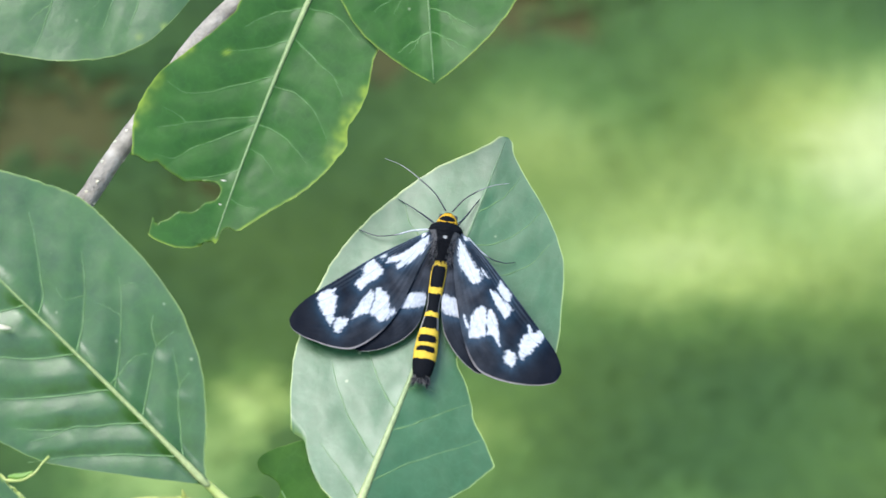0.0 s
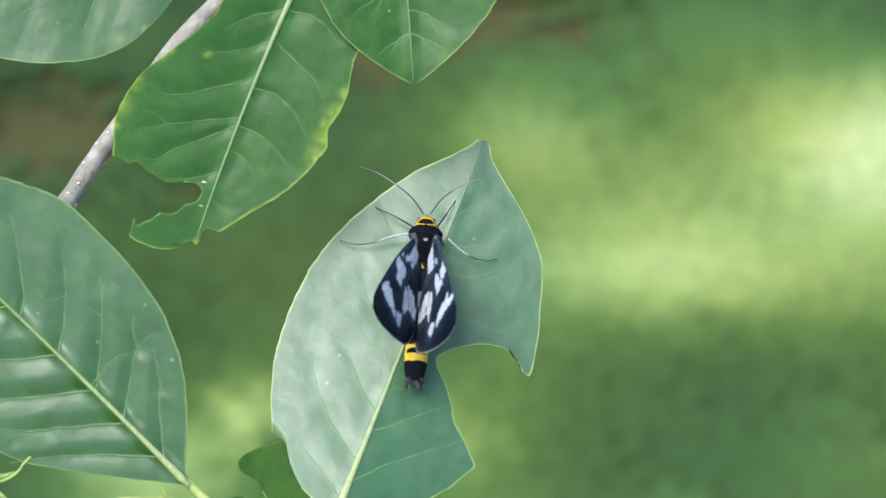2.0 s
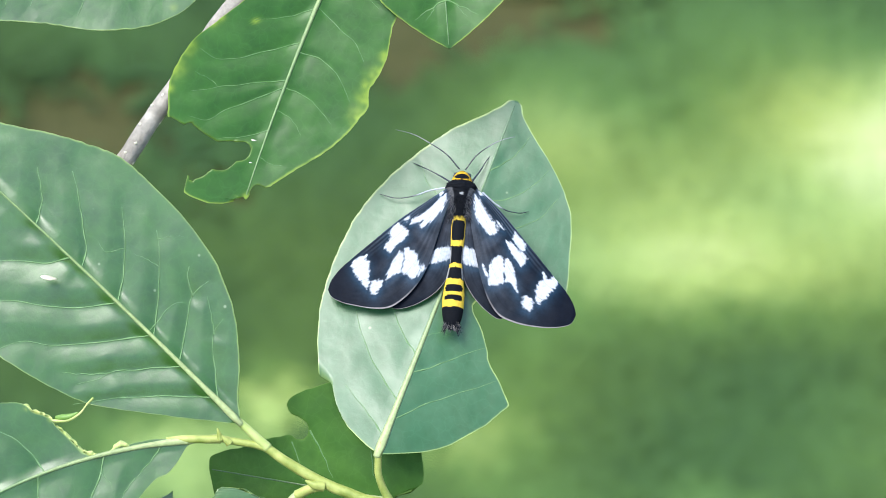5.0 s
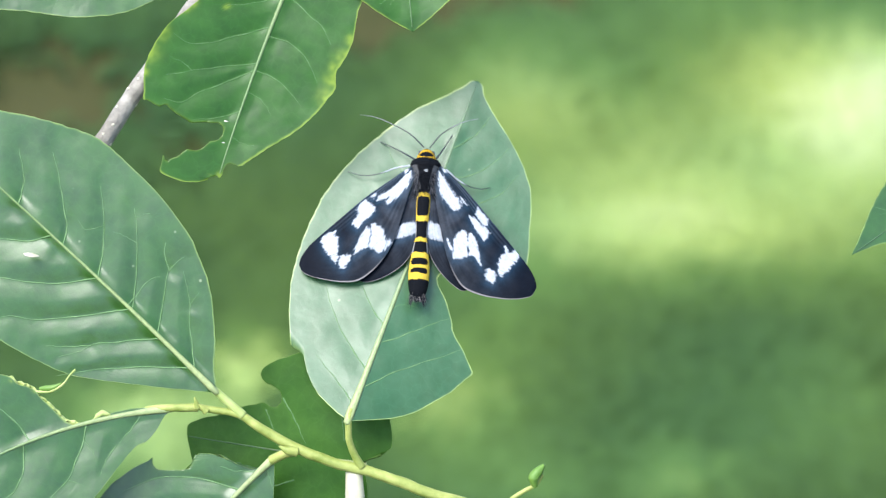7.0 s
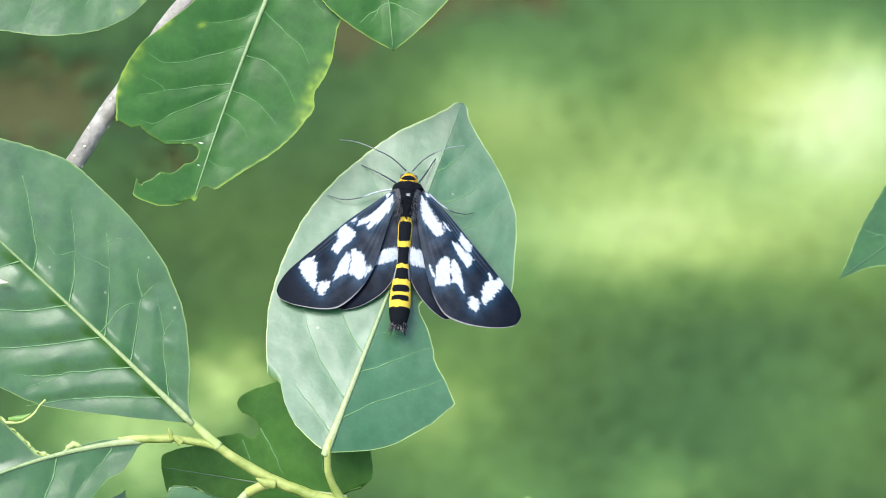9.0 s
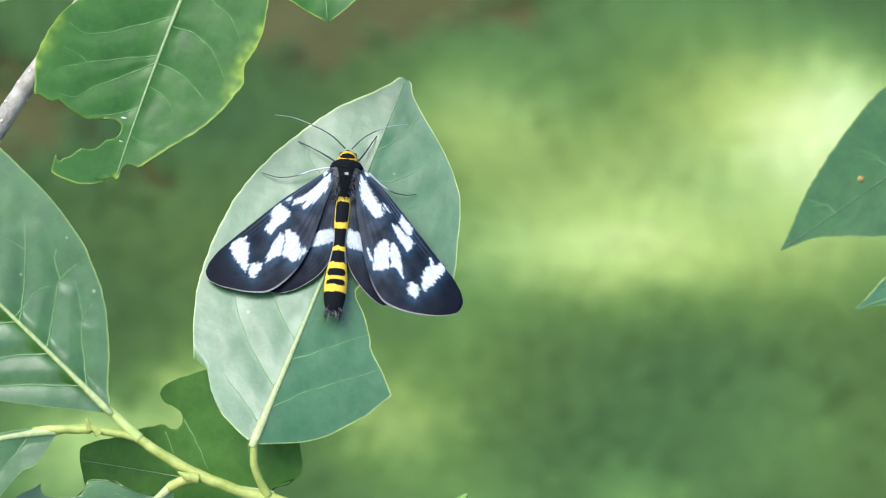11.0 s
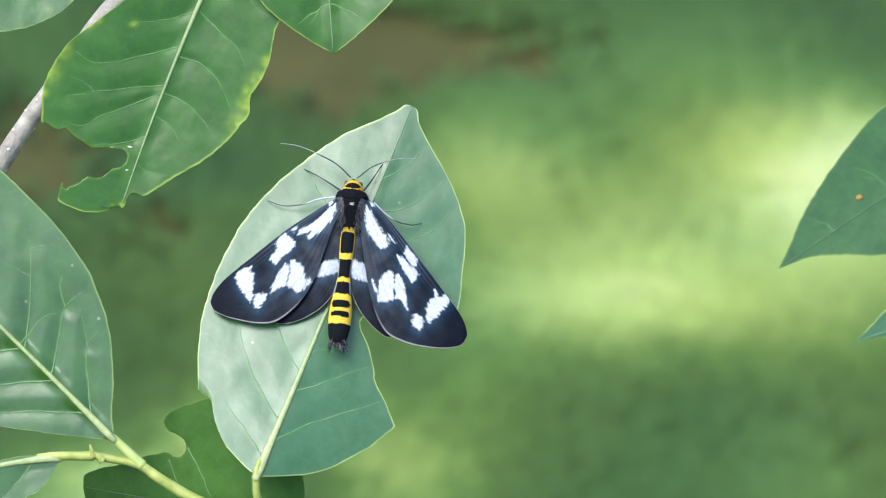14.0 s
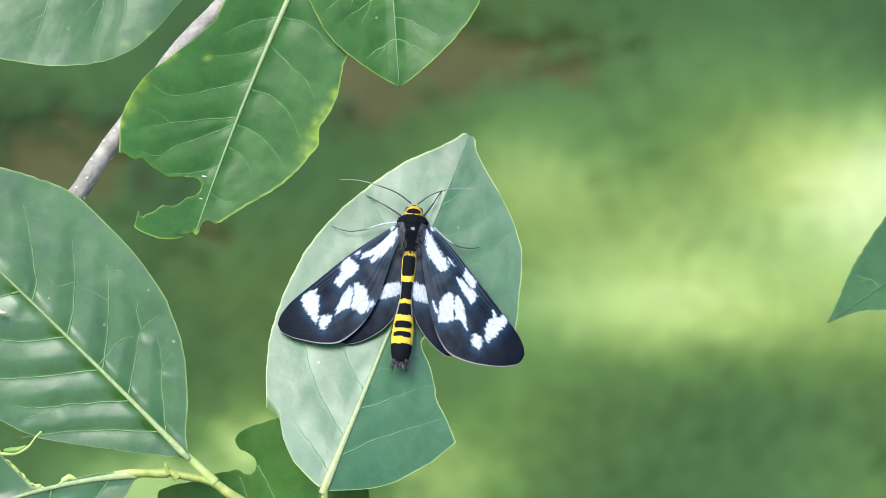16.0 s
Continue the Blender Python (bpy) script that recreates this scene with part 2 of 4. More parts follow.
BARE_SOIL = [
    (0.106, 2.735, 0.215, 0.135, 0.9),
    (-0.426, 2.467, 0.200, 0.208, 1.1),
    (-0.143, 2.790, 0.172, 0.189, 1.0),
    (-0.256, 2.307, 0.051, 0.092, 0.6),
    (-0.082, 2.629, 0.067, 0.149, 0.65),
]


def field(patches, x, y):
    return sum(a * np.exp(-((x - cx) / sx) ** 2 - ((y - cy) / sy) ** 2) for cx, cy, sx, sy, a in patches)


def build_growth():
    """Low herbs and grass: small flat leaves whose green runs from deep to pale with the painted sunlight."""
    rng = np.random.default_rng(5)
    x = np.concatenate([rng.uniform(-0.8, 0.85, 180000) + rng.normal(0, 0.13, 180000), rng.normal(0, 3.2, 110000)])
    y = np.concatenate([rng.uniform(1.5, 3.7, 180000) + rng.normal(0, 0.13, 180000), 2.2 + rng.normal(0, 3.2, 110000)])
    size = np.concatenate([np.full(180000, 1.8), rng.uniform(1.6, 3.2, 110000)])
    core = np.maximum(np.abs(x) - 0.8, np.abs(y - 2.6) - 1.1) + rng.normal(0, 0.1, len(x)) < 0
    keep = (np.hypot(x + 0.1, y) > 0.2) & ~(core & (size != 1.8))
    x, y, size = x[keep], y[keep], size[keep]
    # beyond the planned patches the clumps and bare spots go on by chance
    outer = np.clip(np.maximum(np.abs(x) - 0.8, np.abs(y - 2.6) - 1.1) * 2.5, 0, 1)
    drift = soft_noise(x, y, 0.9, 6.4) + 0.4 * soft_noise(x, y, 2.7, 9.1)
    pale = np.maximum(field(PAINTED_SUN_PATCHES, x, y) + field(SUN_PATCH_TWEAKS, x, y), 0) + 0.08 + 0.07 * soft_noise(x, y, 5, 2.2) + rng.normal(0, 0.02, len(x)) + outer * np.clip(drift * 0.9, 0, 0.6)
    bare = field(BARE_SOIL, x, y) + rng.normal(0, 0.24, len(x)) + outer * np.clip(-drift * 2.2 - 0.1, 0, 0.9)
    # sun and shade are put into the colour: palest steps overexposed, darkest unlit
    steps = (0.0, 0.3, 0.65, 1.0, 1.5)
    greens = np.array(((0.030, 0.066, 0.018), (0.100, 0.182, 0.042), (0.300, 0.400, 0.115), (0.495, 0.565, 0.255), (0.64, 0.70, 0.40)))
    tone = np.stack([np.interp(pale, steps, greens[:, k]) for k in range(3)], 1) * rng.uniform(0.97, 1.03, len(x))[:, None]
    # herbs of bluer and of more olive green grow in drifts
    hue = np.clip(1.6 * soft_noise(x, y, 4.2, 7.7), -1, 1)[:, None]
    tone = tone * (1 + hue * np.array((0.09, 0.0, -0.14)))
    m, nd, l, p = material("small_leaves")
    marks = nd.new("ShaderNodeAttribute")
    marks.attribute_name = "marks"
    c = mixed(nd, l, ramped(nd, l, noised(nd, l, 60, 3), 0.3, 0.7), mixed(nd, l, 1.0, marks.outputs["Color"], (0.88, 0.88, 0.88), "MULTIPLY"), marks.outputs["Color"])
    l.new(c, p.inputs["Base Color"])
    p.inputs["Roughness"].default_value, p.inputs["Specular IOR Level"].default_value = 0.6, 0.12
    glow = nd.new("ShaderNodeBsdfTranslucent")
    l.new(c, glow.inputs[0])
    both = nd.new("ShaderNodeMixShader")
    both.inputs[0].default_value = 0.35
    l.new(p.outputs[0], both.inputs[1])
    l.new(glow.outputs[0], both.inputs[2])
    l.new(both.outputs[0], nd["Material Output"].inputs[0])
    kinds = (("pale_grass", pale > 0.62, "yellow-green grass on the ground, coloured pale as if in pools of sunlight"),
             ("fresh_grass", (pale > 0.26) & (pale <= 0.62), "mid-green grass growing low on the ground round painted sunlight"),
             ("low_herbs", (pale <= 0.26) & (bare < 0.5), "low herbs covering soil, coloured dark green to look shaded"))
    for name, pick, label in kinds:
        px, py = x[pick], y[pick]
        k = len(px)
        ang, tilt = rng.uniform(0, 2 * np.pi, k), rng.uniform(1.3, 1.52, k)
        length, width = rng.uniform(0.011, 0.02, k) * size[pick], rng.uniform(0.005, 0.009, k) * size[pick]
        side = np.stack([np.cos(ang), np.sin(ang), 0 * ang], 1)
        lean = np.stack([-np.sin(ang) * np.sin(tilt), np.cos(ang) * np.sin(tilt), np.cos(tilt)], 1)
        root = np.stack([px, py, rng.uniform(-0.004, 0.002, k)], 1)
        mid = root + lean * (length * 0.55)[:, None]
        tip = root + lean * length[:, None] - np.array([0, 0, 1]) * (length * 0.2 * np.sin(tilt))[:, None]
        w = side * (width / 2)[:, None]
        verts = np.stack([root - w * 0.5, root + w * 0.5, mid + w, mid - w, tip], 1).reshape(-1, 3)
        faces = []
        for i in range(0, 5 * k, 5):
            faces += [(i, i + 1, i + 2, i + 3), (i + 3, i + 2, i + 4)]
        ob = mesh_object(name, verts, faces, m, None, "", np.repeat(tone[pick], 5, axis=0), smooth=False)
        tagged(ob, label, "grass" if "grass" in name else "herbs", kind="stuff")


build_ground()
build_growth()


# ------------------------------------------------------------ shrub
ROOT = Vector((-0.10, 0.02, 0))
shrub = new("shrub")
shrub.location = ROOT
tagged(shrub, "leafy shrub with insect-eaten green leaves and a grey branch", "shrub")
TO_SHRUB = Matrix.Translation(-ROOT)


def stem(name, points, radii, mat, label="", parent=shrub, count=30, sides=10, lumps=0.0, grit=220):
    p = curve_points([on_plate(*q) - ROOT for q in points], count)
    r = np.interp(np.linspace(0, 1, count), np.linspace(0, 1, len(radii)), radii) * 0.001
    v, f = tube(p, r, sides)
    if lumps:
        v = v + np.array([noise.noise_vector(Vector(q) * grit) for q in v]) * lumps * 0.001
    return mesh_object(name, v, f, mat, parent, label)


def near_height(points, ground, height):
    """Height of a blade at points, from its four nearest vertices."""
    d = np.linalg.norm(points[:, None] - ground[None], axis=2)
    k = np.argpartition(d, 4, axis=1)[:, :4]
    w = 1 / (np.take_along_axis(d, k, 1) + 0.02)
    return (height[k] * w).sum(1) / w.sum(1)


def leaf(base, tip, left, right, mat, label, bow=0.0, sag=0.0, folds=(0.12, 0.12), curl=0.0, veins=7, relief=0.35, reach=2.6, wave=0.5, blotches=(), rim=0.17, face=0.0, twist=0.0, rib=0.65, rib_end=(0.109, 0.204, 0.068), vein=1.0, lines=(), gaps=(), lean=0.0, parent=shrub):
    """A leaf with its blade, midrib and side veins. left, right: the margin from base to tip, as (share of the length, mm from
    the midrib[, share of the length at which its vein leaves the midrib]); lines: veins as runs of (share of the length, mm);
    gaps: outlines of what insects have eaten away, in the same terms; lean: degrees by which the tip tilts away from the plate."""
    b, t = Vector(base), Vector(tip)
    length = (t - b).length
    y = (t - b).normalized()
    z = Vector((0, 0, 1))
    x = y.cross(z).normalized()
    z = x.cross(y)
    m = Matrix((x, y, z)).transposed().to_4x4()
    m.translation = b * 0.001
    m = m @ pose(0, 0, 0, 0, face, 0)
    rows, cols = 150, 44
    s = np.linspace(0, 1, rows)
    v = np.sin(np.linspace(0, np.pi / 2, cols)) ** 1.15
    seed = length * 0.37

    def bent(along):
        return bow * 4 * along * (1 - along)

    sides = []
    for side, margin in ((-1, left), (1, right)):
        roots = [(q[2] if len(q) > 2 else q[0]) for q in margin]
        along_edge = hermite(roots, [q[0] for q in margin], s)
        out_edge = np.maximum(hermite(roots, [q[1] for q in margin], s), 0.05)
        jag = 0.14 * soft_noise(s * length, s * 0 + side * 7, 0.9, seed) + 0.06 * soft_noise(s * length, s * 0, 3.1, seed)
        out_edge = np.maximum(out_edge + jag * np.clip(out_edge, 0, 1), 0.05)
        along = s[:, None] + (along_edge - s)[:, None] * v[None] ** 1.45
        sides.append((side, along, out_edge[:, None] * v[None], out_edge))

    paths = []
    if lines:
        for run in lines:
            run = np.array(run)
            p = curve_points(np.stack([run[:, 1] + bent(run[:, 0]), run[:, 0] * length], 1), 30)
            size = np.linalg.norm(np.diff(p, axis=0), axis=1).sum()
            paths.append((p, float(np.clip(size / 9, 0.42, 1.0))))
    else:
        for side, along, out, out_edge in sides:
            for i in range(1, veins + 1):
                row = int((i - 0.25 * (side > 0) + 0.25 * math.sin(i * 2.3 + seed + side)) / (veins + 1) * rows)
                if not 3 < row < rows - 6 or out_edge[row] < 2.5:
                    continue
                o = np.linspace(0, 0.8 + 0.08 * math.sin(i * 4 + seed), 30)
                a1, o1 = np.interp(o, v, along[row]), np.interp(o, v, out[row])
                bend = 0.6 * np.sin(o * 4 + i) * o + 0.25 * np.sin(o * 13 + i * 1.7) * o
                p = np.stack([side * o1 + bent(a1), a1 * length + bend], 1)
                paths.append((p, 1.0))
                k = 12 + int(4 * math.sin(i * 5.1))
                d = p[k + 5] - p[k]
                d = d / (np.linalg.norm(d) + 1e-9)
                turn = np.array((d[0] * 0.75 - side * d[1] * 0.66, d[1] * 0.75 + side * d[0] * 0.66))
                u = np.linspace(0, 1, 16)[:, None]
                paths.append((p[k] + turn * u * out_edge[row] * 0.28 + d * u**2 * 1.2, 0.55))

    dense = np.concatenate([p for p, w in paths])
    power = np.concatenate([w * np.linspace(1, 0.35, len(p)) for p, w in paths])
    verts, marks, faces, flat, heights = [], [], [], [], []
    for side, along, out, out_edge in sides:
        xs, ys = side * out + bent(along), along * length
        ground = np.stack([xs, ys], -1).reshape(-1, 2)
        d = np.linalg.norm(ground[:, None] - dense[None], axis=2)
        crease = (np.exp(-d / reach) * power).max(1).reshape(out.shape) * np.clip(out / 1.5, 0, 1)
        near = (np.exp(-(d / 0.3) ** 2) * power).max(1).reshape(out.shape)
        fold = folds[0] if side < 0 else folds[1] + twist * (0.5 - along)
        share = np.broadcast_to(v[None], out.shape)
        h = fold * (np.sqrt(out**2 + 2.2) - 1.48) * (1 - 0.25 * out / 25) + sag * 4 * along * (1 - along) - curl * np.clip(along - 0.55, 0, 1) ** 2 * length * 0.1
        h = h - relief * crease + wave * soft_noise(xs, ys, 0.09, seed) * np.clip(out / 5, 0, 1) + 0.07 * soft_noise(xs, ys, 0.35, seed) + 0.015 * soft_noise(xs, ys, 0.9, seed)
        if side > 0:
            h[:, 0] = heights[0].reshape(rows, cols)[:, 0]
        k = len(verts)
        verts += list(np.stack([xs, ys, h], -1).reshape(-1, 3) * 0.001)
        flat.append(ground)
        heights.append(h.ravel())
        band = rim / np.maximum(out_edge, 1.2)[:, None]
        edge = np.clip((share - (1 - band)) / band, 0, 1) ** 0.7 * np.clip(out_edge, 0, 1)[:, None]
        spots = np.zeros_like(out)
        for ba, bo, br in blotches:
            spots = np.maximum(spots, np.exp(-((along * length - ba * length) ** 2 + (side * out - bo) ** 2) / br**2))
        edge = edge * np.clip(0.85 + 0.6 * soft_noise(along * length, out * 0 + side, 0.6, seed), 0.3, 1)
        marks += list(np.stack([edge, near * 0.25, np.clip(spots * (0.75 + 0.7 * soft_noise(along * length, out, 1.1, seed)), 0, 1)], -1).reshape(-1, 3))
        for i in range(rows - 1):
            for j in range(cols - 1):
                q = [k + i * cols + j, k + i * cols + j + 1, k + (i + 1) * cols + j + 1, k + (i + 1) * cols + j]
                if side > 0 and j == 0:
                    q[0], q[3] = i * cols, (i + 1) * cols
                faces.append(q if side > 0 else q[::-1])
    if gaps:
        flat_all, marks = np.concatenate(flat), np.array(marks)
        lost, moved = np.zeros(len(flat_all), bool), flat_all.copy()
        for hole in gaps:
            hole = np.array(hole)
            hole = np.stack([hole[:, 1] + bent(hole[:, 0]), hole[:, 0] * length], 1)
            far = inside_of(flat_all[:, 0], flat_all[:, 1], hole)
            marks[:, 0] = np.maximum(marks[:, 0], np.exp(-np.maximum(far, 0) / 0.12) * 0.3)
            n = np.roll(hole, -1, 0)
            ring = np.concatenate([a0 + (a1 - a0) * np.linspace(0, 1, 40, endpoint=False)[:, None] for a0, a1 in zip(hole, n)])
            inner = np.nonzero(far < 0)[0]
            lost[inner] = True
            for q in inner:
                moved[q] = ring[np.argmin(np.linalg.norm(ring - flat_all[q], axis=1))]
        keep = [q for q in faces if not (lost[q[0]] and lost[q[1]] and lost[q[2]] and lost[q[3]])]
        # faces squeezed flat or turned over at the new edge go too

        def area(q, at):
            x0, y0 = at[list(q)].T
            return 0.5 * float(np.dot(x0, np.roll(y0, -1)) - np.dot(y0, np.roll(x0, -1)))

        faces = [q for q in keep if not (lost[q[0]] or lost[q[1]] or lost[q[2]] or lost[q[3]]) or area(q, moved) > 0.12 * area(q, flat_all)]
        verts = np.array(verts)
        verts[:, :2] = moved * 0.001
    blade = mesh_object("leaf", verts, faces, mat, parent, label, marks)
    blade.matrix_basis = TO_SHRUB @ PLATE @ m
    thick = blade.modifiers.new("thickness", "SOLIDIFY")
    thick.thickness, thick.offset = 0.00025, -1

    flat, heights = np.concatenate(flat), np.concatenate(heights)
    a = np.linspace(-0.012, 0.985, 40)
    h0 = np.interp(a, s, heights[: rows * cols].reshape(rows, cols)[:, 0])
    vv, ff = tube(np.stack([bent(a), a * length, h0 + 0.02], 1) * 0.001, np.interp(a, [-0.012, 0.01, 0.12, 0.5, 1], [rib * 0.75, rib, rib * 0.66, rib * 0.34, 0.08]) * 0.001, 8, 0.6)
    fade = np.repeat(np.clip(a * 1.6, 0, 1) ** 1.2, 8)
    fade = np.concatenate([fade, [0, 1]])[:, None]
    mesh_object("midrib", vv, ff, RIBS, blade, "", np.array((0.350, 0.415, 0.175)) * (1 - fade) + np.array(rib_end) * fade)
    for i, (p, w) in enumerate(paths):
        u = np.linspace(0, 1, len(p))
        p = p + np.stack([0.06 * np.sin(u * 21 + i), 0.06 * np.sin(u * 17 + 2 * i)], 1) * np.minimum(u * 4, 1)[:, None]
        h = near_height(p, flat, heights) + 0.012
        vv, ff = tube(np.concatenate([p, h[:, None]], 1) * 0.001, 0.14 * vein * w * (1 - 0.72 * u) * 0.001 * (1 + 0.25 * np.sin(u * 31 + i)), 6, 0.5)
        mesh_object("vein", vv, ff, VEIN_DULL if mat in (LEAF_MATT, LEAF_SHADE) else VEIN, blade)
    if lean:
        # the leaning blade is stretched so its outline still fits the camera's view
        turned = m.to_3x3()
        view_stretch = (turned.inverted() @ LEAN_VIEW_STRETCH.to_3x3() @ turned).to_4x4()
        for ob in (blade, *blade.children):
            ob.data.transform(view_stretch)
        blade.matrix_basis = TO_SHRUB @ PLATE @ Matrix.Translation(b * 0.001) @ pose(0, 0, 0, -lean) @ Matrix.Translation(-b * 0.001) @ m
    return blade


LEAN, LEAN_VIEW_STRETCH = 18.0, Matrix.Diagonal((1.022, 1.088, 1.0, 1.0))
# Stems from the ground, then the branch and the twig that they carry.
def ground_stem(points, radii):
    p = curve_points([Vector(q) - ROOT for q in points], 40)
    v, f = tube(p, np.interp(np.linspace(0, 1, 40), np.linspace(0, 1, len(radii)), radii) * 0.001, 10)
    mesh_object("stem", v, f, BARK, shrub, "grey woody stem rising from the soil")


ground_stem([(-0.11, 0.03, -0.02), (-0.115, 0.025, 0.5), (-0.1, 0.02, 1.0), on_plate(*(-92.92, -31.74, -25))], (6, 4.5, 3, 1.9))
ground_stem([(-0.09, 0.03, -0.02), (-0.02, 0.05, 0.5), (0.03, 0.02, 1.0), on_plate(*(21.71, -51.31, -6))], (6, 4, 2.4, 1.2))
ground_stem([(-0.08, 0.04, -0.02), (0.06, 0.05, 0.5), (0.125, 0.02, 1.0), on_plate(*(121.19, 10.63, -4)), on_plate(*(116.4, 27.86, -4))], (6, 4, 2.4, 1.4, 1.0))
stem("branch", [(-92.92, -31.74, -25), (-83.21, -11.73, -20), (-72.55, 1.07, -14), (-58.08, 18.78, -10), (-52.95, 26.47, -9), (-47.15, 34.49, -9), (-42.71, 41.45, -9), (-38.26, 46.67, -9), (-33.49, 51.79, -10), (-25.65, 65.19, -12), (-18.14, 85.88, -20)], (1.9, 1.75, 1.6, 1.5, 1.4, 1.35), BARK, "smooth grey-brown woody branch with pale lenticels", count=120, lumps=0.14, grit=420)
stem("twig", [(21.71, -51.31, -6), (7.25, -44.25, -2), (-2.28, -41.04, 0), (-7.98, -38.86, 0), (-12.73, -37.34, 0), (-17.48, -36.2, 0), (-22.23, -34.49, 0), (-26.98, -32.3, 0), (-30.78, -30.02, 0), (-34.11, -27.93, 0), (-37.91, -27.17, 0), (-41.71, -26.41, 0)], (1.25, 1.15, 1.0, 0.95, 0.95, 0.8, 0.55), TWIG, "yellow-green young twig", count=90, lumps=0.14, grit=420)

for x, y, z in [(-52.65, 24.54, -8.9), (-54.41, 22.03, -9.1), (-53.81, 27.29, -8), (-57.07, 17.89, -9.6), (-55.76, 24.22, -8.2), (-58.12, 19.6, -8.6), (-56.43, 21.12, -8.1), (-52.05, 29.01, -7.7)]:
    d = on_plate(x, y, z) - ROOT
    v, f = tube([d, d + Vector((0.0003, 0.0001, 0.0002))], (0.00030, 0.00018), 7)
    mesh_object("lenticel", v, f, WHITE, shrub)

moth_leaf = leaf((-15.87, -28.44, 3.0), (5.6, 28.0, 0.5),
     [(0, 0.6), (0.004, 1.71, 0.012), (0.029, 5.31, 0.024), (0.058, 8.52, 0.036), (0.092, 11.21, 0.048), (0.136, 13.45, 0.06), (0.207, 15.5, 0.072), (0.296, 17.26, 0.139), (0.408, 18.12, 0.243), (0.545, 17.73, 0.384), (0.658, 15.78, 0.514), (0.762, 12.6, 0.648), (0.872, 8.02, 0.799), (0.942, 3.75, 0.915), (0.98, 1.75, 0.965), (0.997, 0.9, 0.99), (1, 0.05)],
     [(0, 0.6), (0.013, 2.12), (0.06, 7.11, 0.05), (0.147, 12.19, 0.11), (0.241, 15.7, 0.2), (0.255, 16.17, 0.22), (0.265, 15.55, 0.235), (0.298, 13.58, 0.27), (0.332, 10.98, 0.32), (0.372, 9.45), (0.407, 7.73), (0.437, 5.62), (0.459, 5.42, 0.47), (0.481, 6.44, 0.5), (0.531, 10.66, 0.57), (0.544, 14.92, 0.63), (0.511, 18.92, 0.69), (0.595, 18.21, 0.73), (0.679, 16.81, 0.77), (0.77, 14.81, 0.82), (0.86, 10.12, 0.88), (0.935, 4.2), (0.97, 1.8), (0.995, 0.9, 0.99), (1, 0.05)],
     LEAF_SKY_TINT, "green leaf tinted bluish for sky sheen, with bitten margin, carrying a moth", lean=LEAN, rim=0.28, vein=0.75, folds=(-0.11, -0.20), twist=-0.32, sag=-0.7, relief=0.28, wave=0.12, rib=0.74, rib_end=(0.13, 0.23, 0.11), lines=[[(0.271, 0.0), (0.28, -0.77), (0.309, -3.18), (0.352, -5.7), (0.39, -7.76)], [(0.14, 0.0), (0.16, -1.67), (0.204, -5.31), (0.271, -9.37), (0.33, -11.95)], [(0.042, 0.0), (0.055, -1.16), (0.082, -3.5), (0.107, -6.11), (0.132, -8.71)], [(0.22, 0.0), (0.24, 1.46), (0.28, 4.08), (0.34, 7.76), (0.364, 9.52)], [(0.086, 0.0), (0.092, 0.3), (0.148, 3.06), (0.202, 6.36), (0.262, 10.55), (0.299, 12.95)], [(0.325, 0.0), (0.335, 0.79), (0.35, 1.95), (0.355, 4.37)]] + [[(0.461, 0.0), (0.483, -3.63), (0.525, -7.63), (0.578, -9.87)], [(0.539, 0.0), (0.543, 0.56), (0.568, 4.55), (0.572, 10.53), (0.585, 15.3)], [(0.632, 0.0), (0.675, -5.03), (0.717, -9.03), (0.756, -10.93)], [(0.707, 0.0), (0.716, 0.93), (0.749, 4.45), (0.803, 7.26), (0.861, 8.97)], [(0.795, 0.0), (0.809, 0.64), (0.86, 2.9), (0.927, 4.21)], [(0.651, 0.0), (0.655, 1.03), (0.675, 6.13), (0.728, 9.99), (0.799, 11.91)]], gaps=[[(0.081, -21.69), (0.133, -13.39), (0.131, -12.34), (0.126, -11.0), (0.106, -10.24), (0.075, -8.9), (0.048, -7.18), (0.027, -6.29), (-0.068, -6.1), (-0.135, -16.69)]])
stem("petiole", [(-15.32, -26.77, 2.4), (-15.78, -28.44, 2.9), (-15.81, -31.61, 2), (-15.08, -34.04, 1), (-13.67, -36.75, 0.3)], (0.4, 0.56, 0.6, 0.65, 0.8), TWIG, "")
